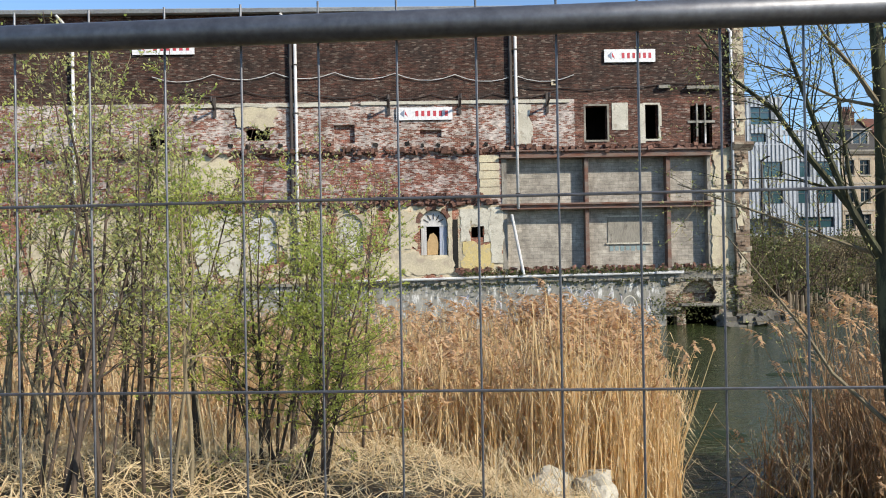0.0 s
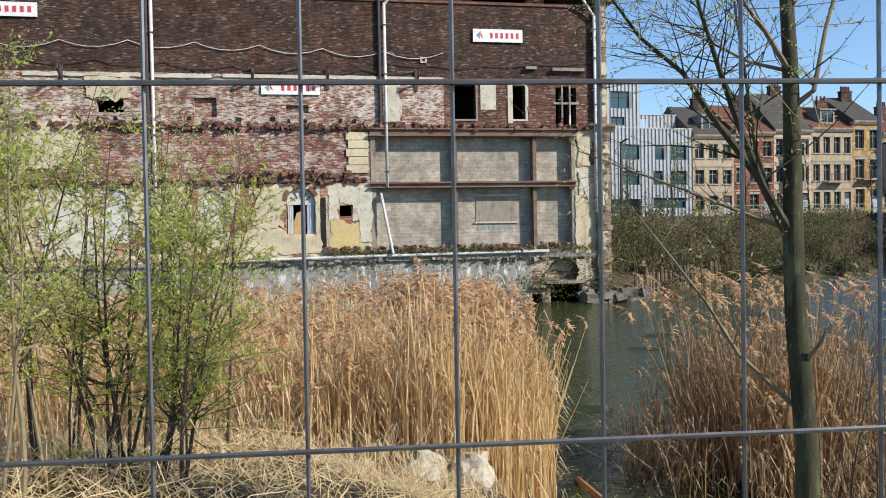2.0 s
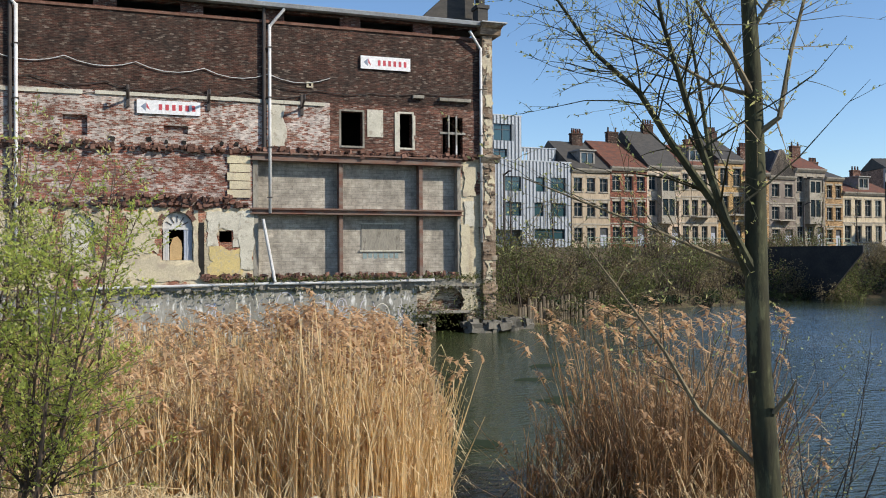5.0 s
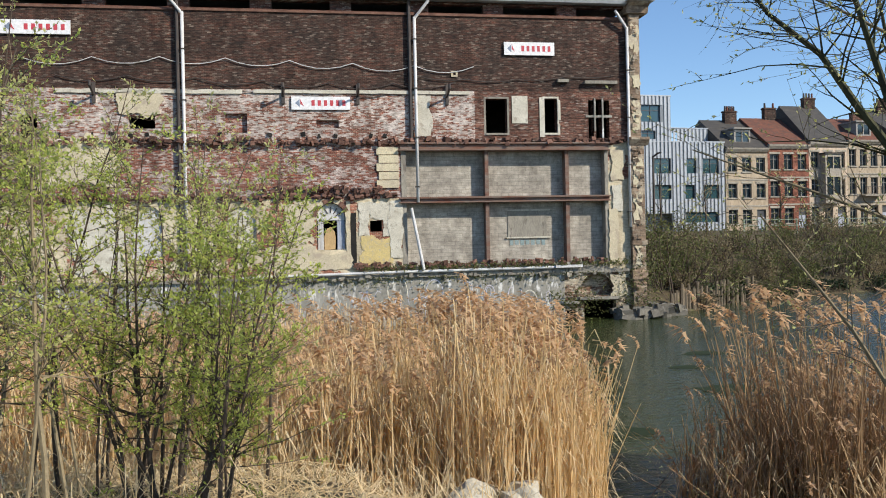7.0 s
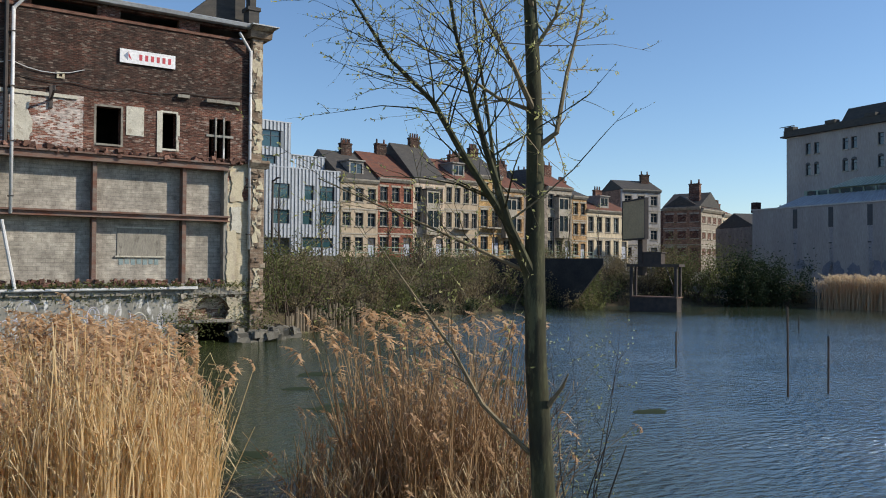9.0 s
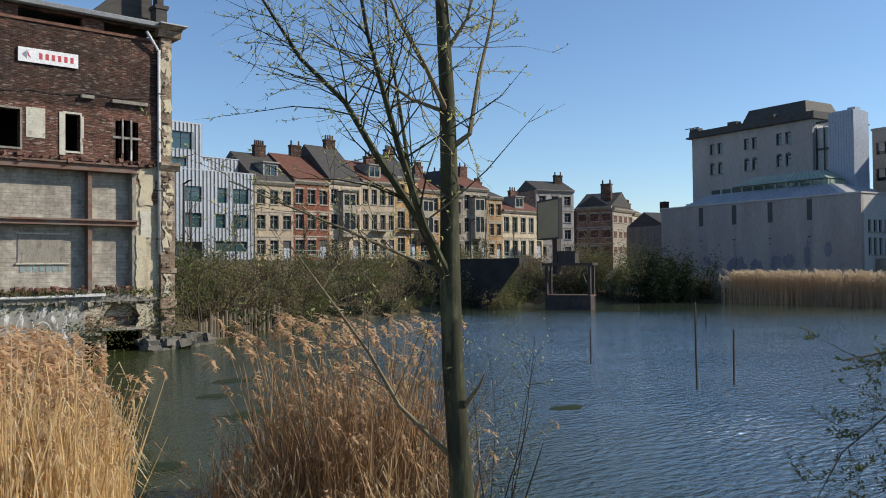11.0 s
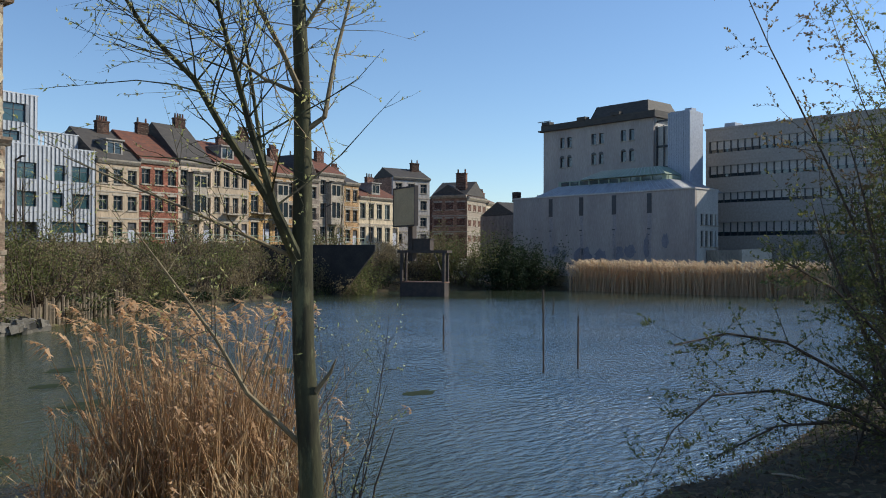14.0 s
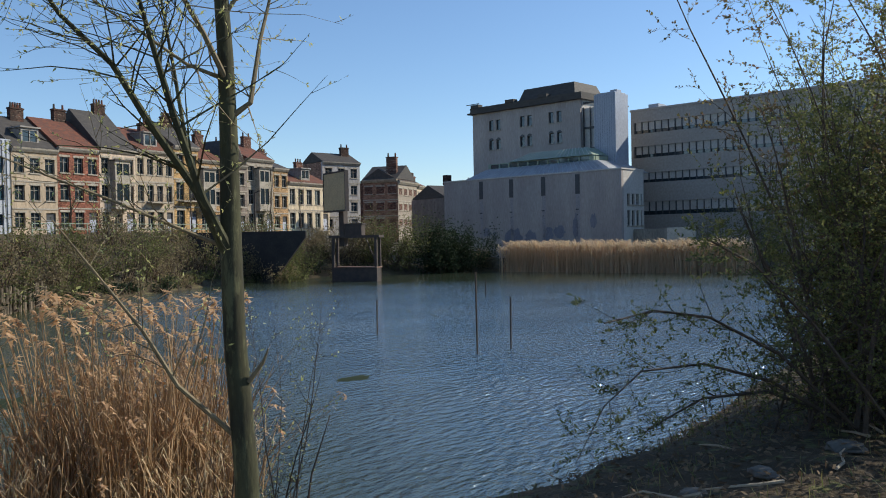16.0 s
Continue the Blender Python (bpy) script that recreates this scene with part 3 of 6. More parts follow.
# corner pilaster and its stacked pieces
pil = Build().box(17.9, 18.5, FY - 0.22, FY + 0.6, 9.9, 16.7)
pil.box(17.86, 18.62, FY - 0.28, FY + 0.6, -0.8, 9.5).box(17.8, 18.7, FY - 0.34, FY + 0.6, 2.1, 2.6).box(17.82, 18.68, FY - 0.36, FY + 0.6, 4.0, 4.25)
part("corner_pilaster", pil, PIER_STONE, factory, "crumbling stained stone corner pilaster")
pr = random.Random(61)
pier_breaks = Build()
for _ in range(60):
    z = pr.uniform(0.2, 16.5)
    w = 0.55 if z > 9.9 else 0.7
    pier_breaks.chunk((17.95 + pr.random() * (w - 0.15), FY - 0.24 - (0.06 if z < 9.5 else 0), z), (pr.uniform(0.08, 0.3), pr.uniform(0.06, 0.16), pr.uniform(0.06, 0.3)), pr)
part("broken_masonry", pier_breaks, PIER_STONE, factory, "broken brick and stone standing proud of the pilaster")
for z0, z1 in ((10.4, 11.9), (12.6, 13.4), (14.2, 16.1), (5.2, 6.8), (7.3, 8.8), (2.9, 3.9)):
    part("plaster_patch", Build().fan(ragged(pr, 17.95, 18.42, z0, z1, 48, 0.3), FY - 0.318 if z0 < 9 else FY - 0.252, FY - 0.2), PLASTER_CREAM, factory)
part("capital", Build().prism([(FY - 0.55, 9.92), (FY - 0.55, 9.78), (FY - 0.32, 9.5), (FY + 0.6, 9.5), (FY + 0.6, 9.92)], 17.75, 18.85), PIER_STONE, factory)
part("corner_cornice", Build().prism([(FY - 0.85, 17.3), (FY - 0.8, 17.2), (FY - 0.5, 17.08), (FY - 0.4, 16.75), (FY + 0.9, 16.75), (FY + 0.9, 17.3)], 17.7, 18.95), PIER_STONE, factory)
part("cornice_flashing", Build().box(17.6, 19.15, FY - 0.95, FY + 0.95, 17.3, 17.36), ZINC, factory)
part("corner_pier", Build().box(17.7, 18.3, FY - 0.1, FY + 0.7, 17.36, 18.5).box(17.8, 18.15, FY, FY + 0.6, 18.5, 20.5).box(17.62, 18.38, FY - 0.16, FY + 0.76, 18.3, 18.5), SLATE, factory)
# concrete frame with block infill
cols_x = [(5.15, 5.42), (9.68, 9.88), (14.17, 14.37), (16.42, 16.62)]
for a, c in cols_x:
    part("column", Build().box(a, c, FY - 0.02, FY + 0.7, 2.75, 9.3), STEEL_RUST if a in (9.68, 14.17) else CONCRETE, factory)
for z0, z1 in ((6.47, 6.8), (9.25, 9.7)):
    part("beam", Build().box(5.1, 16.64, FY - 0.1, FY + 0.72, z0, z1).box(5.0, 16.7, FY - 0.24, FY - 0.1, z1 - 0.1, z1 - 0.02).box(5.0, 16.7, FY - 0.24, FY - 0.1, z0 + 0.0, z0 + 0.06), STEEL_RUST, factory, "rusting steel-faced beam")
for (a, b_), (c, d_) in zip(cols_x, cols_x[1:]):
    for z0, z1 in ((2.9, 6.47), (6.8, 9.25)):
        part("infill_panel", Build().box(b_, c, FY + 0.52, FY + 0.7, z0, z1), BLOCK, factory, "grey blockwork infill panel")
part("blocked_window", Build().box(11.0, 13.2, FY + 0.48, FY + 0.525, 4.55, 6.0), CONCRETE, factory, "bricked-up window in the infill")
for z in (4.5, 6.0):
    part("sill_strip", Build().box(10.9, 13.4, FY + 0.42, FY + 0.53, z, z + 0.08), PLASTER_WHITE, factory)
# plinth slab under the bays, ledge pipe
part("bay_plinth", Build().box(4.9, 16.6, FY - 0.12, FY + 0.5, 2.72, 3.15), CONCRETE, factory)
part("ledge_slab", Build().box(-26, 17.7, FY - 0.16, FY + 0.02, 2.55, 2.72), CONCRETE, factory)
part("ledge_pipe", Build().tube([(-3.2, FY - 0.3, 2.74), (4, FY - 0.3, 2.84), (14.5, FY - 0.3, 2.9)], 0.075, 8), PIPE_WHITE, factory, "long pale pipe along the ledge")
part("ledge_plate", Build().box(13.4, 14.9, FY - 0.45, FY - 0.1, 2.86, 3.0), PIPE_WHITE, factory)
# windows
def jambs(x0, x1, z0, z1, w, mat, name="window_frame", y=FY - 0.02, deep=0.14):
    b = Build().box(x0 - w, x0, y, y + deep, z0 - w, z1 + w).box(x1, x1 + w, y, y + deep, z0 - w, z1 + w)
    b.box(x0, x1, y, y + deep, z1, z1 + w).box(x0, x1, y - 0.05, y + deep, z0 - w, z0)
    return part(name, b, mat, factory)


jambs(*W1, 0.1, CONCRETE)
jambs(*W2, 0.1, PLASTER_WHITE)
part("window_board", Build().box(12.78, 13.06, FY - 0.06, FY + 0.02, 9.98, 12.13), PLASTER_WHITE, factory)
for s in SLITS:
    jambs(*s, 0.05, BRICK_WORN)
part("slit_transom", Build().box(15.4, 16.9, FY - 0.06, FY + 0.04, 11.05, 11.17), PLASTER_GREY, factory)
for x in (15.85, 16.3):
    part("slit_post", Build().box(x + 0.015, x + 0.105, FY - 0.09, FY + 0.03, 9.9 + 0.4 * (x < 16), 12.1), PLASTER_GREY, factory)
part("window_reveal", Build().box(13.8, 13.96, FY - 0.05, FY + 0.03, 10.9, 12.0).box(13.8, 13.92, FY - 0.05, FY + 0.03, 10.1, 10.7), PLASTER_WHITE, factory)
part("filled_window", Build().box(11.24, 12.12, FY - 0.045, FY + 0.01, 10.72, 12.2), PLASTER_WHITE, factory, "window filled and plastered over")
aw = thing("boarded_window", "arched window with bluish shutters and a torn ochre board", "window")
part("fanlight", Build().outline(arch(0.7, 2.13, 5.72, 6.52), FY + 0.2, FY + 0.24), WOOD_PALE, aw)
for i, a in enumerate((30, 60, 90, 120, 150)):
    c, s = math.cos(radians(a)), math.sin(radians(a))
    part("fan_bar", Build().tube([(1.41 + 0.3 * c, FY + 0.18, 5.74 + 0.28 * s), (1.41 + 0.62 * c, FY + 0.18, 5.74 + 0.6 * s)], 0.025, 4), PIPE_DARK, aw)
for x0, x1, m_ in ((0.72, 1.02, WOOD_PALE), (1.72, 2.12, WOOD_BLUE)):
    sb = Build().box(x0, x1, FY + 0.16, FY + 0.2, 4.1, 5.66)
    for k in range(3):
        xx = x0 + (x1 - x0) * (k + 0.2) / 3
        sb.box(xx, xx + 0.03, FY + 0.14, FY + 0.16, 4.15, 5.6)
    part("shutter", sb, m_, aw)
part("torn_board", Build().outline([(1.05, 4.1), (1.62, 4.12), (1.66, 4.7), (1.6, 5.05), (1.42, 5.3), (1.2, 5.22), (1.06, 4.8)], FY + 0.22, FY + 0.25), BOARD_OCHRE, aw)
part("crossbar", Build().box(0.7, 2.13, FY + 0.12, FY + 0.18, 5.64, 5.72), WOOD_PALE, aw)
for k in range(9):
    a0, a1 = math.pi * k / 9, math.pi * (k + 0.9) / 9
    part("voussoir", Build().outline([(1.415 + r * math.cos(a), 5.8 + r * math.sin(a)) for r, a in ((0.75, a0), (0.98, a0), (0.98, a1), (0.75, a1))][::-1], FY - 0.05, FY + 0.03), BROKEN_BRICK if k % 3 else PLASTER_CREAM, aw)
w2 = thing("boarded_window", "arched window closed with pale boards, behind willow twigs", "window")
part("board", Build().outline(arch(-8.58, -7.05, 3.8, 6.5), FY + 0.12, FY + 0.16), WOOD_PALE, w2)
w3 = thing("boarded_window", "arched opening with a pale board among the willows", "window")
part("board", Build().outline(arch(-3.88, -2.42, 4.02, 6.38), FY + 0.14, FY + 0.18), PLASTER_WHITE, w3)
# plaster patches with torn outlines
for i, ((x0, x1, z0, z1), m_) in enumerate((((2.95, 4.6, 3.3, 4.75), PLASTER_YELLOW), ((2.85, 3.42, 4.8, 6.55), PLASTER_WHITE), ((4.12, 4.9, 4.75, 6.6), PLASTER_WHITE), ((3.38, 4.16, 5.64, 6.6), PLASTER_WHITE), ((-0.9, 0.5, 4.4, 6.5), PLASTER_CREAM), ((2.2, 2.42, 3.9, 6.6), PLASTER_CREAM),
                             ((-2.0, 0.6, 3.0, 4.3), PLASTER_CREAM), ((0.5, 2.4, 3.05, 4.0), PLASTER_CREAM), ((4.5, 5.15, 3.6, 6.6), PLASTER_WHITE), ((6.0, 6.8, 10.0, 12.2), PLASTER_WHITE), ((-13.4, -9.2, 7.5, 9.9), PLASTER_CREAM),
                             ((-6.8, -4.4, 3.2, 6.3), PLASTER_CREAM), ((-11.4, -8.9, 3.2, 6.4), PLASTER_WHITE), ((16.75, 17.5, 7.6, 9.3), PLASTER_CREAM), ((16.8, 17.4, 5.9, 7.3), PLASTER_WHITE), ((16.6, 17.1, 3.1, 6.0), PLASTER_CREAM),
                             ((-9.0, -7.0, 11.15, 12.3), PLASTER_CREAM), ((16.6, 17.7, 1.2, 2.4), PLASTER_CREAM), ((-2.4, 8.9, 12.25, 12.42), PLASTER_WHITE), ((-12, -3, 12.2, 12.4), PLASTER_WHITE))):
    part("plaster_patch", Build().fan(ragged(rnd, x0, x1, z0, z1, 96, 0.12), FY - 0.03 - 0.003 * i, FY + 0.01), m_, factory)
for i in range(5):
    z = 7.3 + i * 0.44
    part("quoin", Build().box(3.85 + 0.12 * (i % 2), 5.02, FY - 0.06, FY + 0.04, z, z + 0.4), PLASTER_CREAM, factory)
# flat black plate painted as the shade of a niche
part("niche_shade", Build().box(2.42, 2.72, FY - 0.02, FY + 0.06, 3.2, 6.0), BLACK_VOID, factory)
part("ledge_stone", Build().box(15.34, 17.19, FY - 0.22, FY + 0.05, 12.88, 13.05), CONCRETE, factory)
part("ledge_stone", Build().box(13.8, 14.44, FY - 0.2, FY + 0.05, 12.95, 13.12), CONCRETE, factory)
part("wall_vent", Build().wall(7.95, 8.3, 13.2, 13.5, FY - 0.04, FY + 0.04, [(8.05, 8.2, 13.28, 13.42)]), PLASTER_CREAM, factory)
# torn-off floor lines: rows of broken bricks
for z, x0, x1, n_, m_ in ((9.78, -25, 17.6, 420, BROKEN_BRICK), (6.9, -25, 5.0, 230, BROKEN_BRICK), (7.25, -2.0, 4.0, 70, BROKEN_BRICK), (3.2, 2.4, 16.4, 150, BROKEN_BRICK), (2.62, -3, 17.4, 110, CONCRETE)):
    b = Build()
    for _ in range(n_):
        x = rnd.uniform(x0, x1)
        w = rnd.uniform(0.1, 0.3)
        b.chunk((x, FY - rnd.uniform(0.0, 0.16), z + rnd.uniform(-0.16, 0.12)), (w, rnd.uniform(0.1, 0.3), rnd.uniform(0.07, 0.25)), rnd)
    part("broken_brick_edge", b, m_, factory, "crumbling brick edge where a floor was torn off")
pocket = Build()
for i in range(34):
    x = -24 + i * 0.86 + rnd.uniform(-0.1, 0.1)
    if rnd.random() < 0.62:
        w, z = rnd.uniform(0.1, 0.28), rnd.uniform(9.93, 10.06)
        pocket.chunk((x, FY + 0.0, z + 0.1), (w, 0.08, rnd.uniform(0.14, 0.26)), rnd)
# black chunks give the joist pockets their shade by colour
part("joist_pocket_shade", pocket, BLACK_VOID, factory)
# spray paint on the base
for i in range(24):
    x = 2.5 + i * 0.46 + rnd.uniform(-0.3, 0.3)
    z = rnd.uniform(0.9, 1.9)
    a0, turn, w, h = rnd.uniform(0, 6), rnd.choice((-1, 1)) * rnd.uniform(3.5, 7.5), rnd.uniform(0.2, 0.42), rnd.uniform(0.35, 0.65)
    pts = [(x + w * math.cos(a0 + turn * k / 18) + 0.02 * k, FY + 0.026, z + h * math.sin(a0 + turn * k / 18)) for k in range(19)]
    part("spray_stroke", Build().tube(pts, rnd.uniform(0.03, 0.045), 6), (GRAFFITI, GRAFFITI_LILAC, PLASTER_WHITE)[i % 3], factory)
for i in range(7):
    part("spray_bar", Build().box(11.1 + i * 0.3, 11.3 + i * 0.3, FY + 0.505, FY + 0.522, 4.12 + 0.03 * (i % 2), 4.4), GRAFFITI_TEAL, factory)


# downpipes, brackets, cables
def downpipe(x, z0, z1, mat, x_bottom=None, hook=1):
    t = thing("downpipe", "tall pale rainwater downpipe with a bent head", "downpipe", group="downpipes on the factory wall")
    xb = x if x_bottom is None else x_bottom
    part("pipe", Build().tube([(x, FY - 0.2, z1), (xb, FY - 0.2, z0)], 0.085, 10), mat, t, smooth=True)
    part("bend", Build().tube([(x + 0.75 * hook, FY - 0.42, z1 + 0.85), (x + 0.1 * hook, FY - 0.22, z1 + 0.05), (x, FY - 0.2, z1 - 0.1)], 0.08, 8), mat, t)
    z = z0 + 0.8
    while z < z1:
        part("clip", Build().box(x - 0.12, x + 0.12, FY - 0.3, FY + 0.02, z, z + 0.06), PIPE_DARK, t)
        z += 2.6
    return t


downpipe(6.0, 6.5, 16.3, PIPE_WHITE)
downpipe(-5.85, 3.2, 16.3, PIPE_WHITE, hook=-1)
downpipe(17.8, 5.0, 16.0, PIPE_WHITE, hook=-1)
downpipe(-17.6, 3.2, 16.3, PIPE_WHITE, hook=-1)
# dark pipes just left of two white downpipes
for x in (5.72, -6.12):
    part("dark_pipe", Build().tube([(x, FY - 0.12, 3.2 if x < 0 else 9.8), (x, FY - 0.12, 17.2)], 0.1, 8), PIPE_DARK, factory)
tagged(part("leaning_pole", Build().tube([(5.62, FY - 0.3, 6.2), (6.2, FY - 0.45, 2.95)], 0.085, 8), PIPE_WHITE), "broken white pipe leaning on the bays", "pipe")
for i, (z, x0, x1, n_, sag) in enumerate(((13.9, -13.5, 9.2, 7, 0.35), (12.95, -12, 8.2, 6, 0.3), (12.55, -4, 8, 4, 0.35), (13.2, 6.0, 17, 4, 0.12))):
    pts = []
    for k in range(n_ * 5 + 1):
        f = k / (n_ * 5)
        u = (k % 5) / 5
        pts.append((x0 + (x1 - x0) * f, FY - 0.06, z - sag * 4 * u * (1 - u) + 0.15 * math.sin(f * 5 + i)))
    tagged(part("cable", Build().tube(pts, 0.022, 5), PIPE_WHITE if i == 0 else PIPE_DARK), "sagging old cable fixed along the factory wall", "cable", group="cables on the factory wall")
for x in (-0.9, 2.95, 7.7, -10.2):
    t = thing("wall_bracket", "dark iron bracket sticking out of the factory wall", "bracket", group="brackets on the factory wall")
    part("arm", Build().tube([(x, FY + 0.05, 12.05), (x, FY - 0.9, 12.45)], 0.06, 6), PIPE_DARK, t)
    part("post", Build().box(x - 0.08, x + 0.08, FY - 0.1, FY + 0.02, 11.7, 12.75), PIPE_DARK, t)
    part("insulator", Build().tube([(x, FY - 0.85, 12.4), (x, FY - 0.85, 12.65)], 0.07, 6), PIPE_DARK, t)


def company_sign(x0, x1, z0, z1):
    t = thing("company_sign", "white company sign with red print on the factory wall", "sign", group="signs on the factory wall")
    h = z1 - z0
    w = x1 - x0
    part("board", Build().box(x0, x1, FY - 0.1, FY - 0.04, z0, z1), SIGN_WHITE, t)
    part("emblem", Build().outline([(x0 + 0.06 * w, z0 + 0.5 * h), (x0 + 0.14 * w, z0 + 0.2 * h), (x0 + 0.14 * w, z0 + 0.8 * h)], FY - 0.108, FY - 0.1), SIGN_DARK, t)
    part("emblem", Build().outline([(x0 + 0.15 * w, z0 + 0.8 * h), (x0 + 0.15 * w, z0 + 0.45 * h), (x0 + 0.21 * w, z0 + 0.25 * h)], FY - 0.108, FY - 0.1), SIGN_RED, t)
    for k in range(6):
        xa = x0 + (0.34 + 0.105 * k) * w
        part("print_bar", Build().box(xa, xa + 0.055 * w, FY - 0.108, FY - 0.1, z0 + 0.29 * h, z0 + 0.72 * h), SIGN_RED, t)


company_sign(10.87, 13.67, 14.4, 15.1)
company_sign(-0.49, 2.54, 11.4, 12.08)
company_sign(-14.5, -11.22, 15.08, 15.78)


# ---- the street behind the pond ----
STREET = pose(44, 84.5, 0, 0, 0, 5)
EYE = Matrix.Translation((0.15, 1.0, 4.15))
CORNER = EYE @ Matrix.Scale(1.28, 4) @ EYE.inverted()
FRAME_WHITE = rough_mat("window_frame_white", (0.34, 0.32, 0.29), (0.22, 0.2, 0.18), 3, 0.6, 20, 0.05)
FRAME_DARK = rough_mat("window_frame_dark", (0.04, 0.045, 0.05), (0.06, 0.06, 0.065), 3, 0.5, 20, 0.05)
GLASS = glass_mat("window_glass")
GLASS_TEAL = glass_mat("teal_glass", (0.03, 0.07, 0.08))
STONE_TRIM = rough_mat("limestone_trim", (0.44, 0.39, 0.32), (0.3, 0.27, 0.22), 1.5, 0.85, 10, 0.2, spots=(0.2, 0.17, 0.14))
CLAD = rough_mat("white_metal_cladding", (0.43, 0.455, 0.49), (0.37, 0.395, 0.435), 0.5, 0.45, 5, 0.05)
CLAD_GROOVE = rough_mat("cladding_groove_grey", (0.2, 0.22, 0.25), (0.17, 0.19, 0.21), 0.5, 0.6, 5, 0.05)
SHEET_BLUE = rough_mat("blue_grey_sheet_metal", (0.33, 0.36, 0.42), (0.29, 0.32, 0.38), 0.4, 0.5, 5, 0.05)
# one render in two tones: shaded fronts painted darker, sunlit sides paler
RENDER_SHADED = rough_mat("stained_render_shaded", (0.42, 0.375, 0.345), (0.32, 0.28, 0.26), 0.25, 0.9, 4, 0.2, stretch=(2, 2, 0.4))
RENDER_LIT = rough_mat("pale_sunlit_render", (0.55, 0.52, 0.48), (0.45, 0.43, 0.4), 0.4, 0.9, 5, 0.2)
COPPER = rough_mat("green_copper_roof", (0.3, 0.37, 0.29), (0.24, 0.29, 0.23), 0.8, 0.6, 6, 0.2)
CONCRETE_OFFICE = rough_mat("grey_office_panel", (0.38, 0.345, 0.31), (0.335, 0.305, 0.275), 0.3, 0.9, 4, 0.15)


def wall_tone(name, c, brick=True):
    c = tuple(x * f for x, f in zip(c, (1.12, 1.05, 0.98)))
    k = tuple(x * 0.66 for x in c)
    if brick:
        return brick_mat(name, c, k, tuple(min(1, x * 1.15 + 0.02) for x in c), rows=0.075, grime=0.5, spall=0.4)
    return rough_mat(name, c, k, 0.8, 0.85, 5, 0.15, stretch=(1.8, 1, 0.5), spots=tuple(x * 0.55 for x in c))


def window(parent, x0, x1, z0, z1, y, frame_mat=FRAME_WHITE, glass=GLASS, deep=0.16, bars=1, round_head=False, sill=True, surround=None):
    w = 0.055
    zt = z0 + (z1 - z0) * 0.68
    cuts = [x0] + [x0 + (x1 - x0) * (k + 1) / (bars + 1) for k in range(bars)] + [x1]
    lights = []
    for k, (xa, xb) in enumerate(zip(cuts, cuts[1:])):
        la, lb_ = xa + (w if k == 0 else 0.03), xb - (w if k == bars else 0.03)
        lights += [(la, lb_, z0 + w, zt - 0.03), (la, lb_, zt + 0.03, z1 - w)]
    b = Build().wall(x0, x1, z0, z1, y + deep - 0.06, y + deep, lights)
    win = part("window", b, frame_mat, parent)
    part("pane", Build().box(x0 + w, x1 - w, y + deep, y + deep + 0.02, z0 + w, z1 - w), glass, win)
    if sill:
        part("sill", Build().box(x0 - 0.1, x1 + 0.1, y - 0.1, y + deep, z0 - 0.12, z0), surround or STONE_TRIM, win)
    if surround:
        part("lintel", Build().box(x0 - 0.12, x1 + 0.12, y - 0.04, y + 0.05, z1, z1 + 0.22), surround, win)
    if round_head:
        part("arch_head", Build().outline([(x0, z1)] + [(x0 + (x1 - x0) * i / 8, z1 + 0.35 * math.sin(math.pi * i / 8)) for i in range(1, 8)] + [(x1, z1)], y - 0.02, y + 0.06), surround or STONE_TRIM, win)
    return win


def chimney(parent, x, y, z0, z1, mat, pots=4):
    c = part("chimney", Build().box(x - 0.75, x + 0.75, y - 0.3, y + 0.3, z0, z1).box(x - 0.82, x + 0.82, y - 0.36, y + 0.36, z1 - 0.2, z1 - 0.05), mat, parent)
    for k in range(pots):
        px_ = x - 0.55 + 1.1 * k / max(1, pots - 1)
        part("chimney_pot", Build().tube([(px_, y, z1), (px_, y, z1 + 0.55)], [0.13, 0.1], 7), TILE_RED if k % 2 else PIPE_DARK, c)


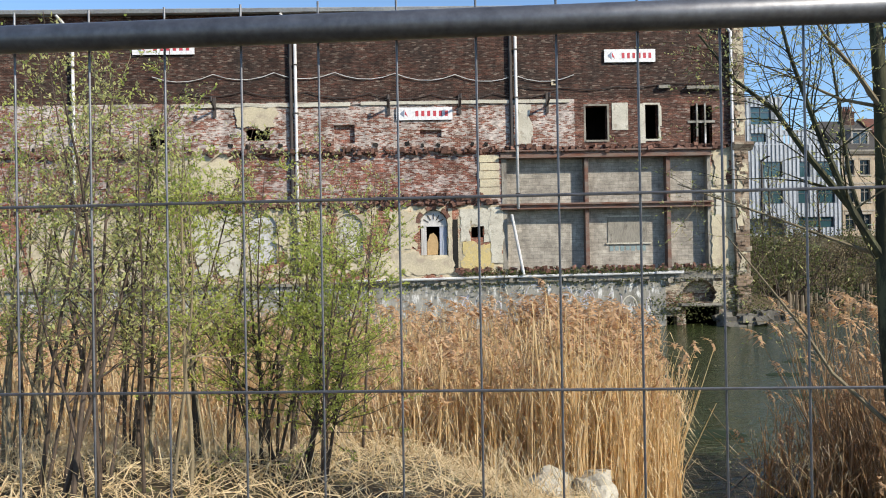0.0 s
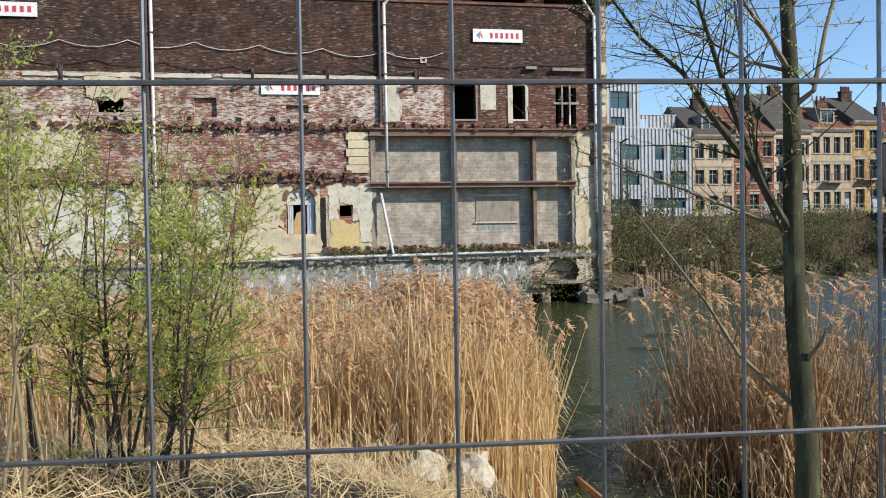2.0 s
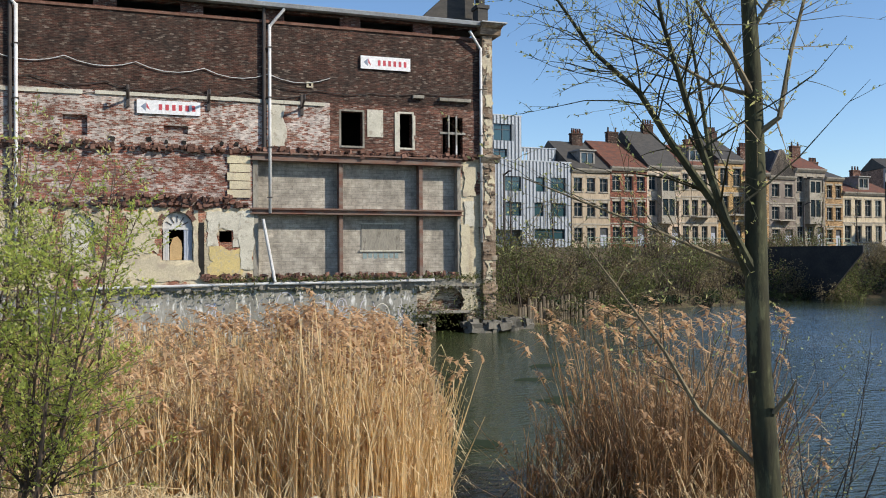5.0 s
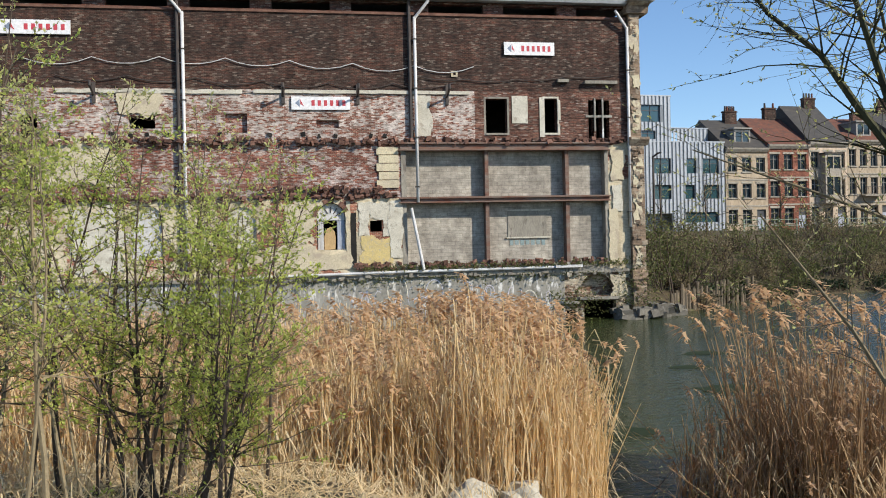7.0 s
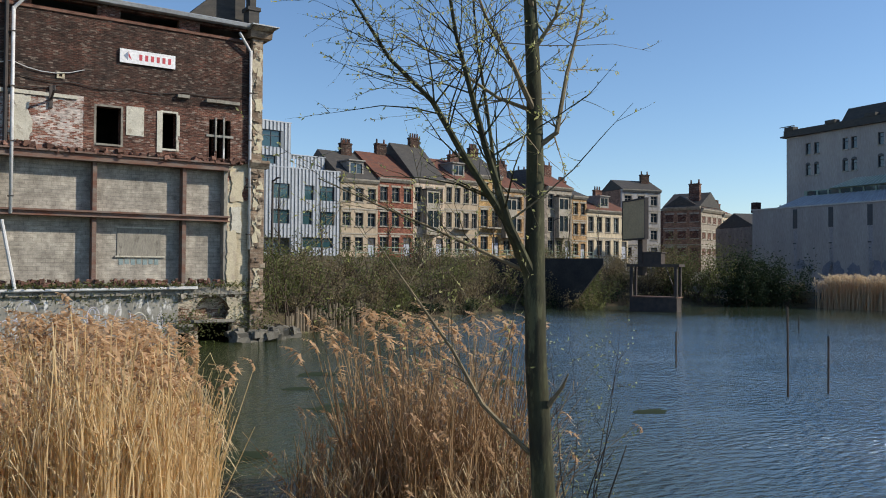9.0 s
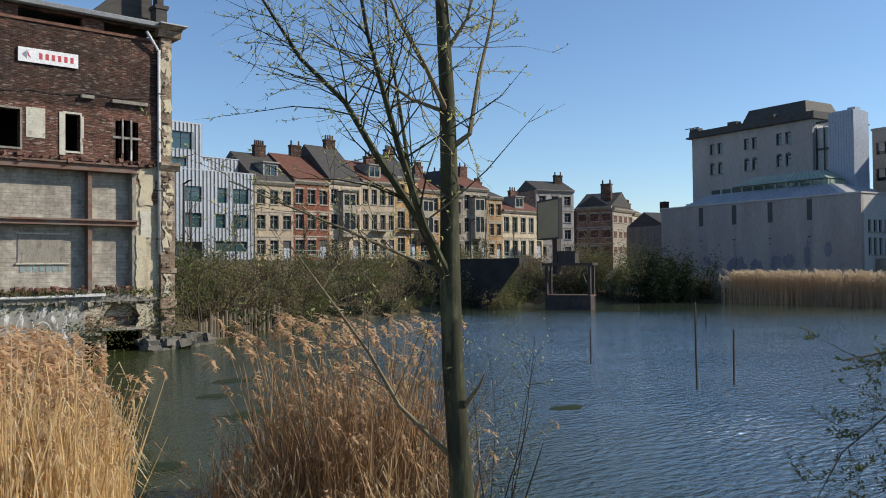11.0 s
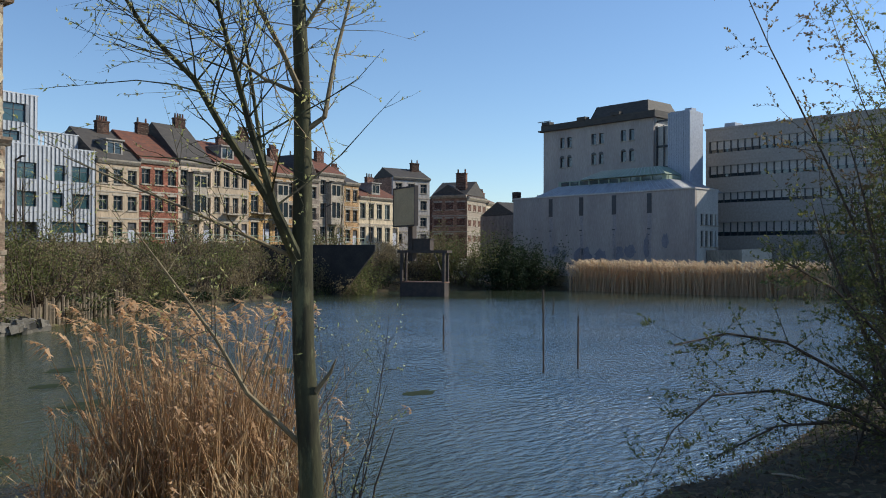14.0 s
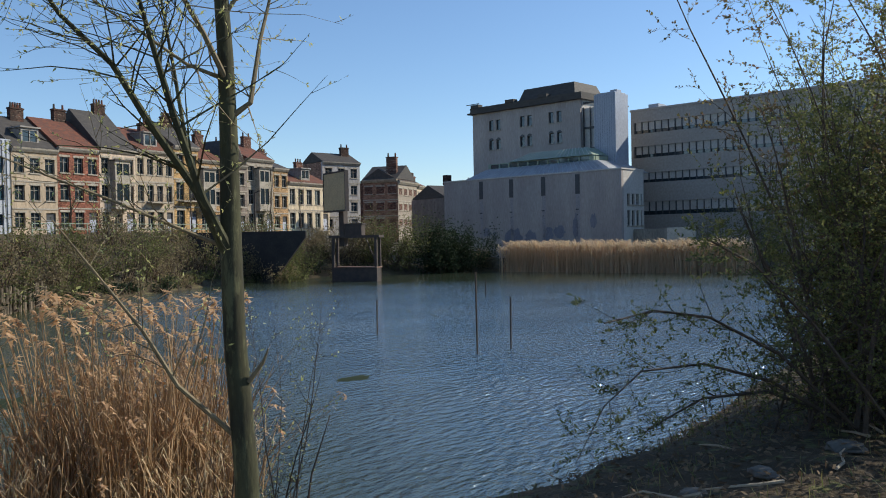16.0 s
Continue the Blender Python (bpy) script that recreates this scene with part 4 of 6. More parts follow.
def town_house(x0, x1, eave, peak, wall_mat, roof_mat, bays, label, gable=False, dormer=False, balcony=False, back=0.0, trim=STONE_TRIM, base=5.0, floors=3, m=STREET, deep=10.0, bars=1, heads=False, side=BRICK_WORN, oriel=False):
    t = thing("town_house", label, "house", m, group="houses along the street")
    y = back
    h = (eave - 0.55 - base) / floors
    holes = []
    bw = (x1 - x0) / bays
    for f in range(floors):
        for k in range(bays):
            cx = x0 + bw * (k + 0.5)
            ww = min(0.64, bw * 0.32)
            holes.append((cx - ww, cx + ww, base + f * h + (0.05 if f == 0 and k == bays - 1 else 0.85), base + f * h + h - 0.42))
    part("facade", Build().wall(x0 + 0.01, x1 - 0.01, base - 1.5, eave, y, y + 0.35, holes), wall_mat, t)
    part("side_wall", Build().box(x0 + 0.01, x0 + 0.3, y + 0.35, y + deep, base - 1.5, eave).box(x1 - 0.3, x1 - 0.01, y + 0.35, y + deep, base - 1.5, eave).box(x0 + 0.3, x1 - 0.3, y + deep - 0.3, y + deep, base - 1.5, eave), side, t)
    # added black sheet behind the windows, in place of dark rooms
    part("dark_room_sheet", Build().box(x0 + 0.3, x1 - 0.3, y + 1.4, y + 1.5, base - 1.4, eave), BLACK_VOID, t)
    for i, hh in enumerate(holes):
        if hh[2] < base + 0.2:
            d = part("door", Build().box(hh[0], hh[1], y + 0.16, y + 0.22, hh[2], hh[3]), FRAME_DARK, t)
            part("door_panel", Build().box(hh[0] + 0.15, hh[1] - 0.15, y + 0.14, y + 0.16, hh[2] + 0.3, hh[3] - 0.8), WOOD_BLUE, d)
        else:
            window(t, *hh, y, surround=trim, bars=bars, deep=0.26, round_head=heads and i // bays == 1)
    part("cornice", Build().prism([(y - 0.4, eave + 0.05), (y - 0.36, eave - 0.12), (y - 0.15, eave - 0.4), (y - 0.003, eave - 0.42), (y - 0.003, eave + 0.05)], x0, x1), trim, t)
    for f in range(1, floors):
        part("band_course", Build().box(x0, x1, y - 0.06, y - 0.003, base + f * h - 0.1, base + f * h + 0.06), trim, t)
    if gable:
        cx = (x0 + x1) / 2
        part("gable", Build().outline([(x0, eave), (x1, eave), (cx + 0.4, peak), (cx - 0.4, peak)], y, y + 0.35), wall_mat, t)
        part("roof", Build().add([(x0 - 0.1, y, eave), (cx, y, peak + 0.1), (x1 + 0.1, y, eave), (x0 - 0.1, y + deep, eave), (cx, y + deep, peak + 0.1), (x1 + 0.1, y + deep, eave)], [(0, 1, 4, 3), (1, 2, 5, 4), (3, 4, 5), (0, 2, 1)]), roof_mat, t)
    else:
        part("roof", Build().prism([(y - 0.3, eave + 0.06), (y + deep * 0.5, peak), (y + deep, eave + 0.06)], x0, x1), roof_mat, t)
    if dormer:
        cx = (x0 + x1) / 2
        dz = eave + 0.5
        dm = part("dormer", Build().wall(cx - 1.0, cx + 1.0, dz, dz + 1.7, y + 0.7, y + 3.2, [(cx - 0.8, cx + 0.8, dz + 0.3, dz + 1.45)]).box(cx - 1.15, cx + 1.15, y + 0.5, y + 3.4, dz + 1.7, dz + 1.85), FRAME_WHITE, t)
        part("pane", Build().box(cx - 0.8, cx + 0.8, y + 0.8, y + 0.84, dz + 0.3, dz + 1.45), GLASS, dm)
        part("mullion", Build().box(cx - 0.05, cx + 0.05, y + 0.72, y + 0.8, dz + 0.3, dz + 1.45), FRAME_WHITE, dm)
    if balcony:
        cx = (x0 + x1) / 2
        z = base + h + 0.75
        bc = part("balcony", Build().box(cx - 1.3, cx + 1.3, y - 0.9, y, z - 0.15, z), trim, t)
        rb = Build().box(cx - 1.3, cx + 1.3, y - 0.9, y - 0.86, z + 0.85, z + 0.9)
        for k in range(14):
            xx = cx - 1.28 + k * 0.195
            rb.box(xx, xx + 0.03, y - 0.89, y - 0.86, z, z + 0.85)
        part("railing", rb, PIPE_DARK, bc)
    if oriel:
        # two-storey projecting bay over the front door
        cx = x0 + bw * (0.5 + (bays - 1) // 2)
        z, zt = base + h + 0.1, base + 2 * h + h * 0.75
        hw = min(1.05, bw * 0.62)
        cuts = [(cx - hw + 0.18, cx - 0.06, z + 0.75, z + h - 0.35), (cx + 0.06, cx + hw - 0.18, z + 0.75, z + h - 0.35), (cx - hw + 0.18, cx - 0.06, z + h + 0.6, zt - 0.3), (cx + 0.06, cx + hw - 0.18, z + h + 0.6, zt - 0.3)]
        ob = part("oriel", Build().wall(cx - hw, cx + hw, z, zt, y - 0.85, y - 0.7, cuts).box(cx - hw, cx - hw + 0.15, y - 0.7, y, z, zt).box(cx + hw - 0.15, cx + hw, y - 0.7, y, z, zt), trim, t)
        part("oriel_roof", Build().box(cx - hw - 0.12, cx + hw + 0.12, y - 1.0, y, zt, zt + 0.16), SLATE, ob)
        part("oriel_base", Build().box(cx - hw - 0.08, cx + hw + 0.08, y - 0.93, y, z - 0.2, z), trim, ob)
        for q in cuts:
            part("pane", Build().box(q[0], q[1], y - 0.76, y - 0.74, q[2], q[3]), GLASS, ob)
    cr = random.Random(int(x0 * 10 + eave * 7))
    chimney(t, x1 - cr.uniform(0.8, 1.6), y + deep * cr.uniform(0.2, 0.5), peak - 2.4, peak + cr.uniform(0.2, 1.3), cr.choice((BRICK_DARK, BRICK_WORN)), cr.choice((2, 3, 4, 5)))
    return t


T_BEIGE = wall_tone("beige_stucco", (0.46, 0.39, 0.3), False)
T_RED = wall_tone("house_red_brick", (0.24, 0.11, 0.085))
T_PINK = wall_tone("pale_stucco", (0.62, 0.52, 0.42), False)
T_OCHRE = wall_tone("ochre_brick", (0.4, 0.3, 0.18))
T_YELLOW = wall_tone("yellow_brick", (0.44, 0.33, 0.17))
T_GREY = wall_tone("grey_brown_stucco", (0.25, 0.22, 0.20), False)
T_STONE = wall_tone("grey_stone_front", (0.33, 0.30, 0.26), False)
T_CREAM = wall_tone("cream_stucco", (0.62, 0.55, 0.42), False)
T_WHITE = wall_tone("grey_white_stucco", (0.41, 0.41, 0.42), False)
T_BROWN = wall_tone("brown_brick", (0.3, 0.21, 0.17))
town_house(0.6, 5.8, 14.0, 17.8, T_BEIGE, SLATE, 3, "beige terraced house with a white dormer in a slate roof", dormer=True)
town_house(5.8, 11.0, 14.4, 18.1, T_RED, TILE_RED, 3, "red brick terraced house with a red tiled roof", heads=True, trim=STONE_TRIM)
town_house(11.0, 16.0, 14.7, 19.6, T_PINK, SLATE, 3, "pale stucco terraced house with an oriel and slate roof", oriel=True)
town_house(16.0, 21.7, 15.0, 18.2, T_BEIGE, TILE_RED, 4, "beige terraced house with a dormer in a brown tiled roof", dormer=True, balcony=True)
town_house(21.7, 25.8, 15.9, 19.4, T_YELLOW, SLATE, 2, "yellow brick terraced house with an iron balcony", balcony=True, heads=True)
town_house(25.8, 30.0, 14.5, 17.4, T_OCHRE, TILE_RED, 2, "ochre terraced house with an oriel and a tiled roof", heads=True, oriel=True)
town_house(30.0, 34.5, 14.2, 17.6, T_GREY, SLATE, 2, "grey-brown gabled terraced house with a balcony", gable=True, balcony=True)
town_house(34.5, 39.8, 15.3, 17.9, T_STONE, TILE_RED, 3, "grey stone terraced house with an oriel and red roof", oriel=True)
town_house(39.8, 43.0, 14.3, 16.4, T_OCHRE, SLATE, 2, "narrow ochre terraced house under slate")
town_house(43.0, 52.7, 12.5, 14.9, T_CREAM, TILE_RED, 5, "long cream stucco house with a red roof", floors=2, dormer=True)
town_house(0, 7.3, 16.6, 18.4, T_WHITE, SLATE, 3, "tall grey-white house with a dark roof and brick side", floors=4, m=pose(99.8, 93.5, 0, 0, 0, -15), deep=6.5, side=T_BROWN)
town_house(0, 5.4, 12.4, 14.6, T_BROWN, SLATE, 3, "brown brick corner house with white windows", m=CORNER @ pose(92.0, 78.5, 0, 0, 0, -75), deep=7)
town_house(0, 7.5, 12.1, 14.0, T_STONE, SLATE, 4, "grey-brown stone house round the street's corner", m=CORNER @ pose(93.4, 73.25, 0, 0, 0, 15), deep=6)
town_house(7.5, 10.6, 11.8, 13.2, T_CREAM, TILE_RED, 2, "sunlit cream house at the street's far end", m=CORNER @ pose(93.4, 73.25, 0, 0, 0, 15), deep=6)
town_house(0, 9.0, 10.5, 12.8, T_GREY, SLATE, 4, "distant grey house behind the warehouse", m=pose(112, 78, 0, 0, 0, -20), floors=3, side=T_GREY)

# modern block
modern = thing("apartment_block", "modern apartment block clad in white ribbed metal", "apartment block", STREET)
LOW = [(-8.0, -5.9, 11.3, 12.9), (-4.0, -2.9, 11.3, 12.9), (-2.1, -0.2, 11.3, 12.9), (-8.0, -5.9, 8.6, 10.1), (-4.2, -3.1, 8.6, 10.1), (-2.1, -0.2, 8.6, 10.1), (-4.2, -0.4, 6.1, 7.2), (-11.5, -9.5, 11.3, 12.9), (-11.5, -9.5, 8.6, 10.1)]
HIGH = [(-9.2, -7.0, 16.7, 18.5), (-9.2, -7.6, 14.9, 15.8), (-13, -11, 16.7, 18.5)]
OPEN = [(-9.5, -5.8, 3.5, 7.1)]
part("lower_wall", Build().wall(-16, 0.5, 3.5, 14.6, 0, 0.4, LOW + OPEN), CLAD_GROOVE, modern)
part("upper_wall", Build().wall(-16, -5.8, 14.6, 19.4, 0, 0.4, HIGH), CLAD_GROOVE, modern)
part("carcass", Build().box(-16, 0.48, 1.6, 12, 3.5, 14.5).box(-16, -5.82, 1.6, 12, 14.5, 19.35).box(0.3, 0.5, 0.4, 1.6, 3.5, 14.6).box(-6.0, -5.8, 0.4, 1.6, 14.6, 19.4), CLAD, modern)
part("terrace_wall", Build().wall(-5.8, 0.4, 14.6, 16.5, 3.0, 3.3, [(-5.0, -3.2, 15.0, 16.1)]), CLAD_GROOVE, modern)
part("roof_edge", Build().box(-16, 0.55, -0.08, 0.4, 14.6, 14.72).box(-16, -5.75, -0.08, 0.4, 19.4, 19.52).box(-5.75, 0.45, 2.92, 3.3, 16.5, 16.6), CLAD, modern)
for w in LOW + HIGH:
    window(modern, *w, 0.0, FRAME_DARK, GLASS_TEAL, deep=0.2, bars=1 if w[1] - w[0] > 1.3 else 0, sill=False)
for k in range(37):
    x = -15.9 + k * 0.445
    spans = [(3.5, 14.6)] + ([(14.72, 19.4)] if x < -5.9 else [])
    for a, c in spans:
        cuts = sorted([(w[2], w[3]) for w in LOW + HIGH + OPEN if w[0] - 0.12 < x + 0.1 < w[1] + 0.12 and w[2] < c and w[3] > a])
        z = a
        for lo, hi in cuts + [(c, c)]:
            if lo - z > 0.1:
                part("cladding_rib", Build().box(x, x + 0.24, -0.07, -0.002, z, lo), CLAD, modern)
            z = max(z, hi)
for k in range(13):
    part("cladding_rib", Build().box(-5.7 + k * 0.47, -5.46 + k * 0.47, 2.94, 2.998, 14.7, 16.45), CLAD, modern)


# street railing, lamp posts
railing = thing("street_railing", "weathered green street railing above the bank", "railing", STREET)
for z in (5.5, 6.1):
    part("rail", Build().tube([(-2, -7, z), (36, -7, z)], 0.04, 6), COPPER, railing)
for k in range(20):
    part("post", Build().box(-2 + k * 2 - 0.05, -2 + k * 2 + 0.05, -7.05, -6.95, 4.2, 6.2), COPPER, railing)
for x, y, z in ((22.2, 62.0, 15.2), (27.5, 64.0, 11.0), (71.0, 78.0, 10.0)):
    t = thing("street_lamp", "slim dark green lamp mast on the far bank", "street lamp", pose(x, y, 0), group="lamp masts")
    part("mast", Build().tube([(0, 0, 3.0), (0, 0, z)], [0.13, 0.08], 8), PIPE_DARK, t)
    part("lamp_head", Build().tube([(0, 0, z - 0.1), (0.2, -0.5, z + 0.15), (0.3, -0.9, z + 0.15)], [0.06, 0.08, 0.05], 6), PIPE_DARK, t)

# retaining wall, its shadow put into near-black colour, ramp and quay piles
tagged(part("retaining_wall", Build().outline([(0, -0.5), (9.5, -0.5), (13.5, 4.4), (13.5, 5.0), (0, 5.0)], 0, 0.25), rough_mat("shade_black_masonry", (0.03, 0.03, 0.032), (0.06, 0.055, 0.05), 0.6, 0.9, 6, 0.4)), "concrete retaining wall with its shadow painted dark and a sloping end", "wall", kind="structure").matrix_basis = pose(55.6, 71.5, 0, 0, 0, -72.5)
piles = thing("pile_row", "row of old timber piles at the water's edge", "piles")
for k in range(44):
    f = k / 43
    x, y = 20.6 + 10.6 * f, 46.6 + 9.2 * f
    x, y = x + random.uniform(-0.1, 0.1), y + random.uniform(-0.1, 0.1) - 0.6
    if k % 9 == 7:
        continue
    part("timber_post", Build().tube([(x, y, -0.8), (x + random.uniform(-0.08, 0.08), y, 1.3 + random.uniform(-0.35, 0.4))], [0.12, 0.1], 6), PILE_WOOD, piles)

# billboard and the iron frame at the water
bb = thing("billboard", "weathered ochre billboard on a steel post", "billboard")
part("panel", Build().box(-2.4, 2.4, -0.15, 0.15, 0, 3.6), rough_mat("faded_billboard_back", (0.62, 0.46, 0.26), (0.5, 0.37, 0.22), 0.8, 0.8, 6, 0.1), bb).matrix_basis = pose(61.0, 55.8, 6.9, 0, 0, -113)
part("panel_frame", Build().box(-2.5, 2.5, -0.2, 0.2, -0.15, 0).box(-2.5, 2.5, -0.2, 0.2, 3.6, 3.75).box(-2.5, -2.4, -0.2, 0.2, 0, 3.6).box(2.4, 2.5, -0.2, 0.2, 0, 3.6), PIPE_DARK, bb).matrix_basis = pose(61.0, 55.8, 6.9, 0, 0, -113)
part("post", Build().box(-0.3, 0.3, -0.3, 0.3, 0, 7.2), PIPE_DARK, bb).matrix_basis = pose(61.6, 55.4, 3.4)
frame_t = thing("iron_frame", "rusty iron loading frame standing at the water", "frame")
FR = pose(60.8, 56.2, 0, 0, 0, math.degrees(math.atan2(-4.6, 1.3)))
for q in ((0, 0.25, -0.12, 0.12, -0.5, 4.2), (4.5, 4.75, -0.12, 0.12, -0.5, 4.2), (0, 0.2, 0.9, 1.1, 0, 4.2), (4.5, 4.7, 0.9, 1.1, 0, 4.2)):
    part("leg", Build().box(*q), PIPE_DARK, frame_t).matrix_basis = FR
part("top_frame", Build().box(-0.3, 5, -0.15, 0.15, 4.2, 4.45).box(-0.3, 5, 0.86, 1.14, 4.2, 4.45).box(-0.3, 0, 0.15, 0.86, 4.2, 4.45).box(4.7, 5, 0.15, 0.86, 4.2, 4.45), PIPE_DARK, frame_t).matrix_basis = FR
part("brace", Build().tube([(4.6, 0, 1.8), (3.6, 0, 4.2)], 0.05, 5), PIPE_DARK, frame_t).matrix_basis = FR
part("tank", Build().wall(0.25, 4.7, -0.5, 1.3, -0.1, 1.1), PIPE_DARK, frame_t, "dark iron tank between the legs").matrix_basis = FR
part("tank_rim", Build().box(0.2, 4.75, -0.18, 1.18, 1.3, 1.42), STEEL_RUST, frame_t).matrix_basis = FR
part("box_cabin", Build().box(1.3, 3.1, 0.1, 0.95, 4.45, 5.5).box(1.2, 3.2, 0.05, 1.0, 5.5, 5.6), PIPE_DARK, frame_t).matrix_basis = FR

# ---- warehouse with its tower ----
SILO = EYE @ Matrix.Scale(1.13, 4) @ EYE.inverted() @ pose(89.0, 62.3, 0, 0, 0, -98.6)
ware = thing("warehouse", "pale rendered warehouse with a hipped glass lantern roof", "warehouse", SILO)
part("front_wall", Build().wall(0, 26.2, 0, 11.1, 0, 0.4), RENDER_SHADED, ware, "pale render streaked with damp, spray paint at its foot")
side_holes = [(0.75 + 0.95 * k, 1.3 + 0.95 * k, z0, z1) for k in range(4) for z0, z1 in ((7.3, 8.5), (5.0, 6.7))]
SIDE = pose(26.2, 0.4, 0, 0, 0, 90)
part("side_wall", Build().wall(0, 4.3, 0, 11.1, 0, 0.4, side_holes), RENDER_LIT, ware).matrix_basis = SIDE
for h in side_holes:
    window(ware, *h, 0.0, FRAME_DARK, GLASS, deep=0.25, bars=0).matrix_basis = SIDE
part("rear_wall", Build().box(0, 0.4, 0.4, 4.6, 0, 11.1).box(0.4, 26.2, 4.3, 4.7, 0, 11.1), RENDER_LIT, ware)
for k in range(4):
    x = 6.0 + 4.75 * k
    part("rain_recess", Build().box(x, x + 0.6, -0.03, 0.1, 8.7, 10.9), FRAME_DARK, ware)
    part("scupper", Build().box(x + 0.1, x + 0.45, -0.12, 0.1, 6.9, 7.02), FRAME_DARK, ware)
    part("scupper", Build().box(x + 0.2, x + 0.35, -0.06, 0.1, 6.3, 6.4), FRAME_DARK, ware)
    part("damp_streak", Build().fan(ragged(random.Random(k), x + 0.1, x + 0.6, 3.5, 8.6, 40, 0.25), -0.012, 0.0), rough_mat("damp_render", (0.3, 0.28, 0.28), (0.36, 0.33, 0.33), 0.5, 0.9, 5, 0.1), ware)
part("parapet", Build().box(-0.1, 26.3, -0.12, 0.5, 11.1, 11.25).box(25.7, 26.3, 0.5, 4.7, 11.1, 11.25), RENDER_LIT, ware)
part("end_chimney", Build().box(-0.3, 0.5, 0.1, 0.9, 10.8, 12.1), BRICK_DARK, ware)


def hip(b, x0, x1, y0, y1, z0, a0, a1, b0, b1, z1):
    return b.add([(x0, y0, z0), (x1, y0, z0), (x1, y1, z0), (x0, y1, z0), (a0, b0, z1), (a1, b0, z1), (a1, b1, z1), (a0, b1, z1)], [(0, 1, 5, 4), (1, 2, 6, 5), (2, 3, 7, 6), (3, 0, 4, 7), (4, 5, 6, 7)])


part("lower_roof", hip(Build(), 2.6, 24.6, 0.6, 8.8, 11.15, 5.0, 21.4, 2.8, 8, 12.6), ZINC, ware, "zinc hipped roof")
for k in range(30):
    x = 3.2 + k * 0.71
    f = (x - 2.6) / 22
    part("roof_rib", Build().tube([(x, 0.65, 11.2), (5.0 + 16.4 * f, 2.8, 12.63)], 0.04, 4, False), CLAD, ware)
part("lantern_wall", Build().wall(5.0, 20.8, 12.5, 13.25, 3.0, 3.2, [(5.4 + 1.5 * k, 6.7 + 1.5 * k, 12.65, 13.15) for k in range(10)]).box(5.0, 20.8, 3.4, 8, 12.5, 13.2), COPPER, ware)
for k in range(10):
    part("lantern_pane", Build().box(5.4 + 1.5 * k, 6.7 + 1.5 * k, 3.1, 3.14, 12.65, 13.15), GLASS_TEAL, ware)
part("lantern_roof", hip(Build(), 8.6, 20.9, 2.6, 8.2, 13.25, 10.9, 19.2, 4.0, 7, 14.3), COPPER, ware, "green copper lantern roof")
for k in range(20):
    x = 9.0 + k * 0.6
    f = (x - 8.6) / 12.3
    part("lantern_rib", Build().tube([(x, 2.65, 13.3), (10.9 + 8.3 * f, 4.0, 14.34)], 0.035, 4, False), RENDER_LIT, ware)
tower = thing("tower_block", "grey rendered tower with paired windows and a dark parapet", "building", SILO)
th = []
for c in (0.9, 2.15, 6.2, 7.4, 10.85, 12.1):
    th += [(c - 0.38, c + 0.38, 18.4, 19.8), (c - 0.38, c + 0.38, 15.8, 17.1)]
part("front_wall", Build().wall(-2.4, 15.3, 0, 20.9, 8.6, 9.0, th), RENDER_SHADED, tower)
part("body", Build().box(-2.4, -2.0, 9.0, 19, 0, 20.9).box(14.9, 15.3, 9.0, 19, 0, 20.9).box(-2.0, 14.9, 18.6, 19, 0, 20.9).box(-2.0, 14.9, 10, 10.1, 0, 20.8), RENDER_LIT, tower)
for h in th:
    w_ = window(tower, *h, 8.6, FRAME_DARK, GLASS, deep=0.25, bars=0)
    if h[3] < 18:
        part("arch_head", Build().outline([(h[0], h[3])] + [((h[0] + h[1]) / 2 - 0.38 * math.cos(math.pi * i / 6), h[3] + 0.3 * math.sin(math.pi * i / 6)) for i in range(1, 6)] + [(h[1], h[3])], 8.575, 8.61), FRAME_DARK, w_)
part("cornice", Build().box(-3.0, 15.8, 8.1, 19.3, 20.9, 21.1).box(-2.7, 15.6, 8.4, 19.2, 21.1, 21.8), SLATE, tower, "dark parapet")
for x in (-2.5, 3.6, 9.0):
    part("parapet_block", Build().box(x, x + 1.4, 8.3, 9.2, 21.8, 22.2), SLATE, tower)
part("roof_rail", Build().tube([(-3.3, 8.4, 22.3), (-1.0, 8.4, 22.3)], 0.06, 5), PIPE_DARK, tower)
part("penthouse", hip(Build(), 4.4, 13.6, 10.0, 17, 21.8, 4.9, 12.9, 10.9, 16, 23.7), SLATE, tower, "dark barrel-roofed penthouse")
stair = thing("glass_staircase", "glazed staircase between tower and lift shaft", "staircase", SILO)
sgb = Build()
for z in (3, 6, 9, 12, 14.6, 17.2, 20.3):
    sgb.box(15.35, 19.0, 9.2, 9.4, z, z + 0.25)
for x in (15.35, 16.3, 17.3, 18.3):
    sgb.box(x, x + 0.1, 9.15, 9.3, 0, 19.9)
part("frame", sgb, FRAME_DARK, stair)
# lit look of the glass is put into an opaque pale sheet
part("pane", Build().box(15.35, 19.0, 9.4, 9.45, 0, 19.8), RENDER_LIT, stair, "opaque pale sheet painted as lit glazing")
lift = thing("lift_shaft", "tall lift shaft clad in blue-grey sheet metal", "tower", SILO)
part("shaft", Build().box(19.0, 21.9, 6.0, 8.8, 0, 20.6).box(19.2, 21.7, 6.2, 8.6, 20.6, 20.75), SHEET_BLUE, lift)
for k in range(9):
    part("sheet_seam", Build().box(19.2 + k * 0.31, 19.22 + k * 0.31, 5.985, 6.0, 0.2, 20.6), CLAD_GROOVE, lift)
part("vent", Build().box(20.6, 21.5, 7, 8, 20.75, 21.1), SHEET_BLUE, lift)
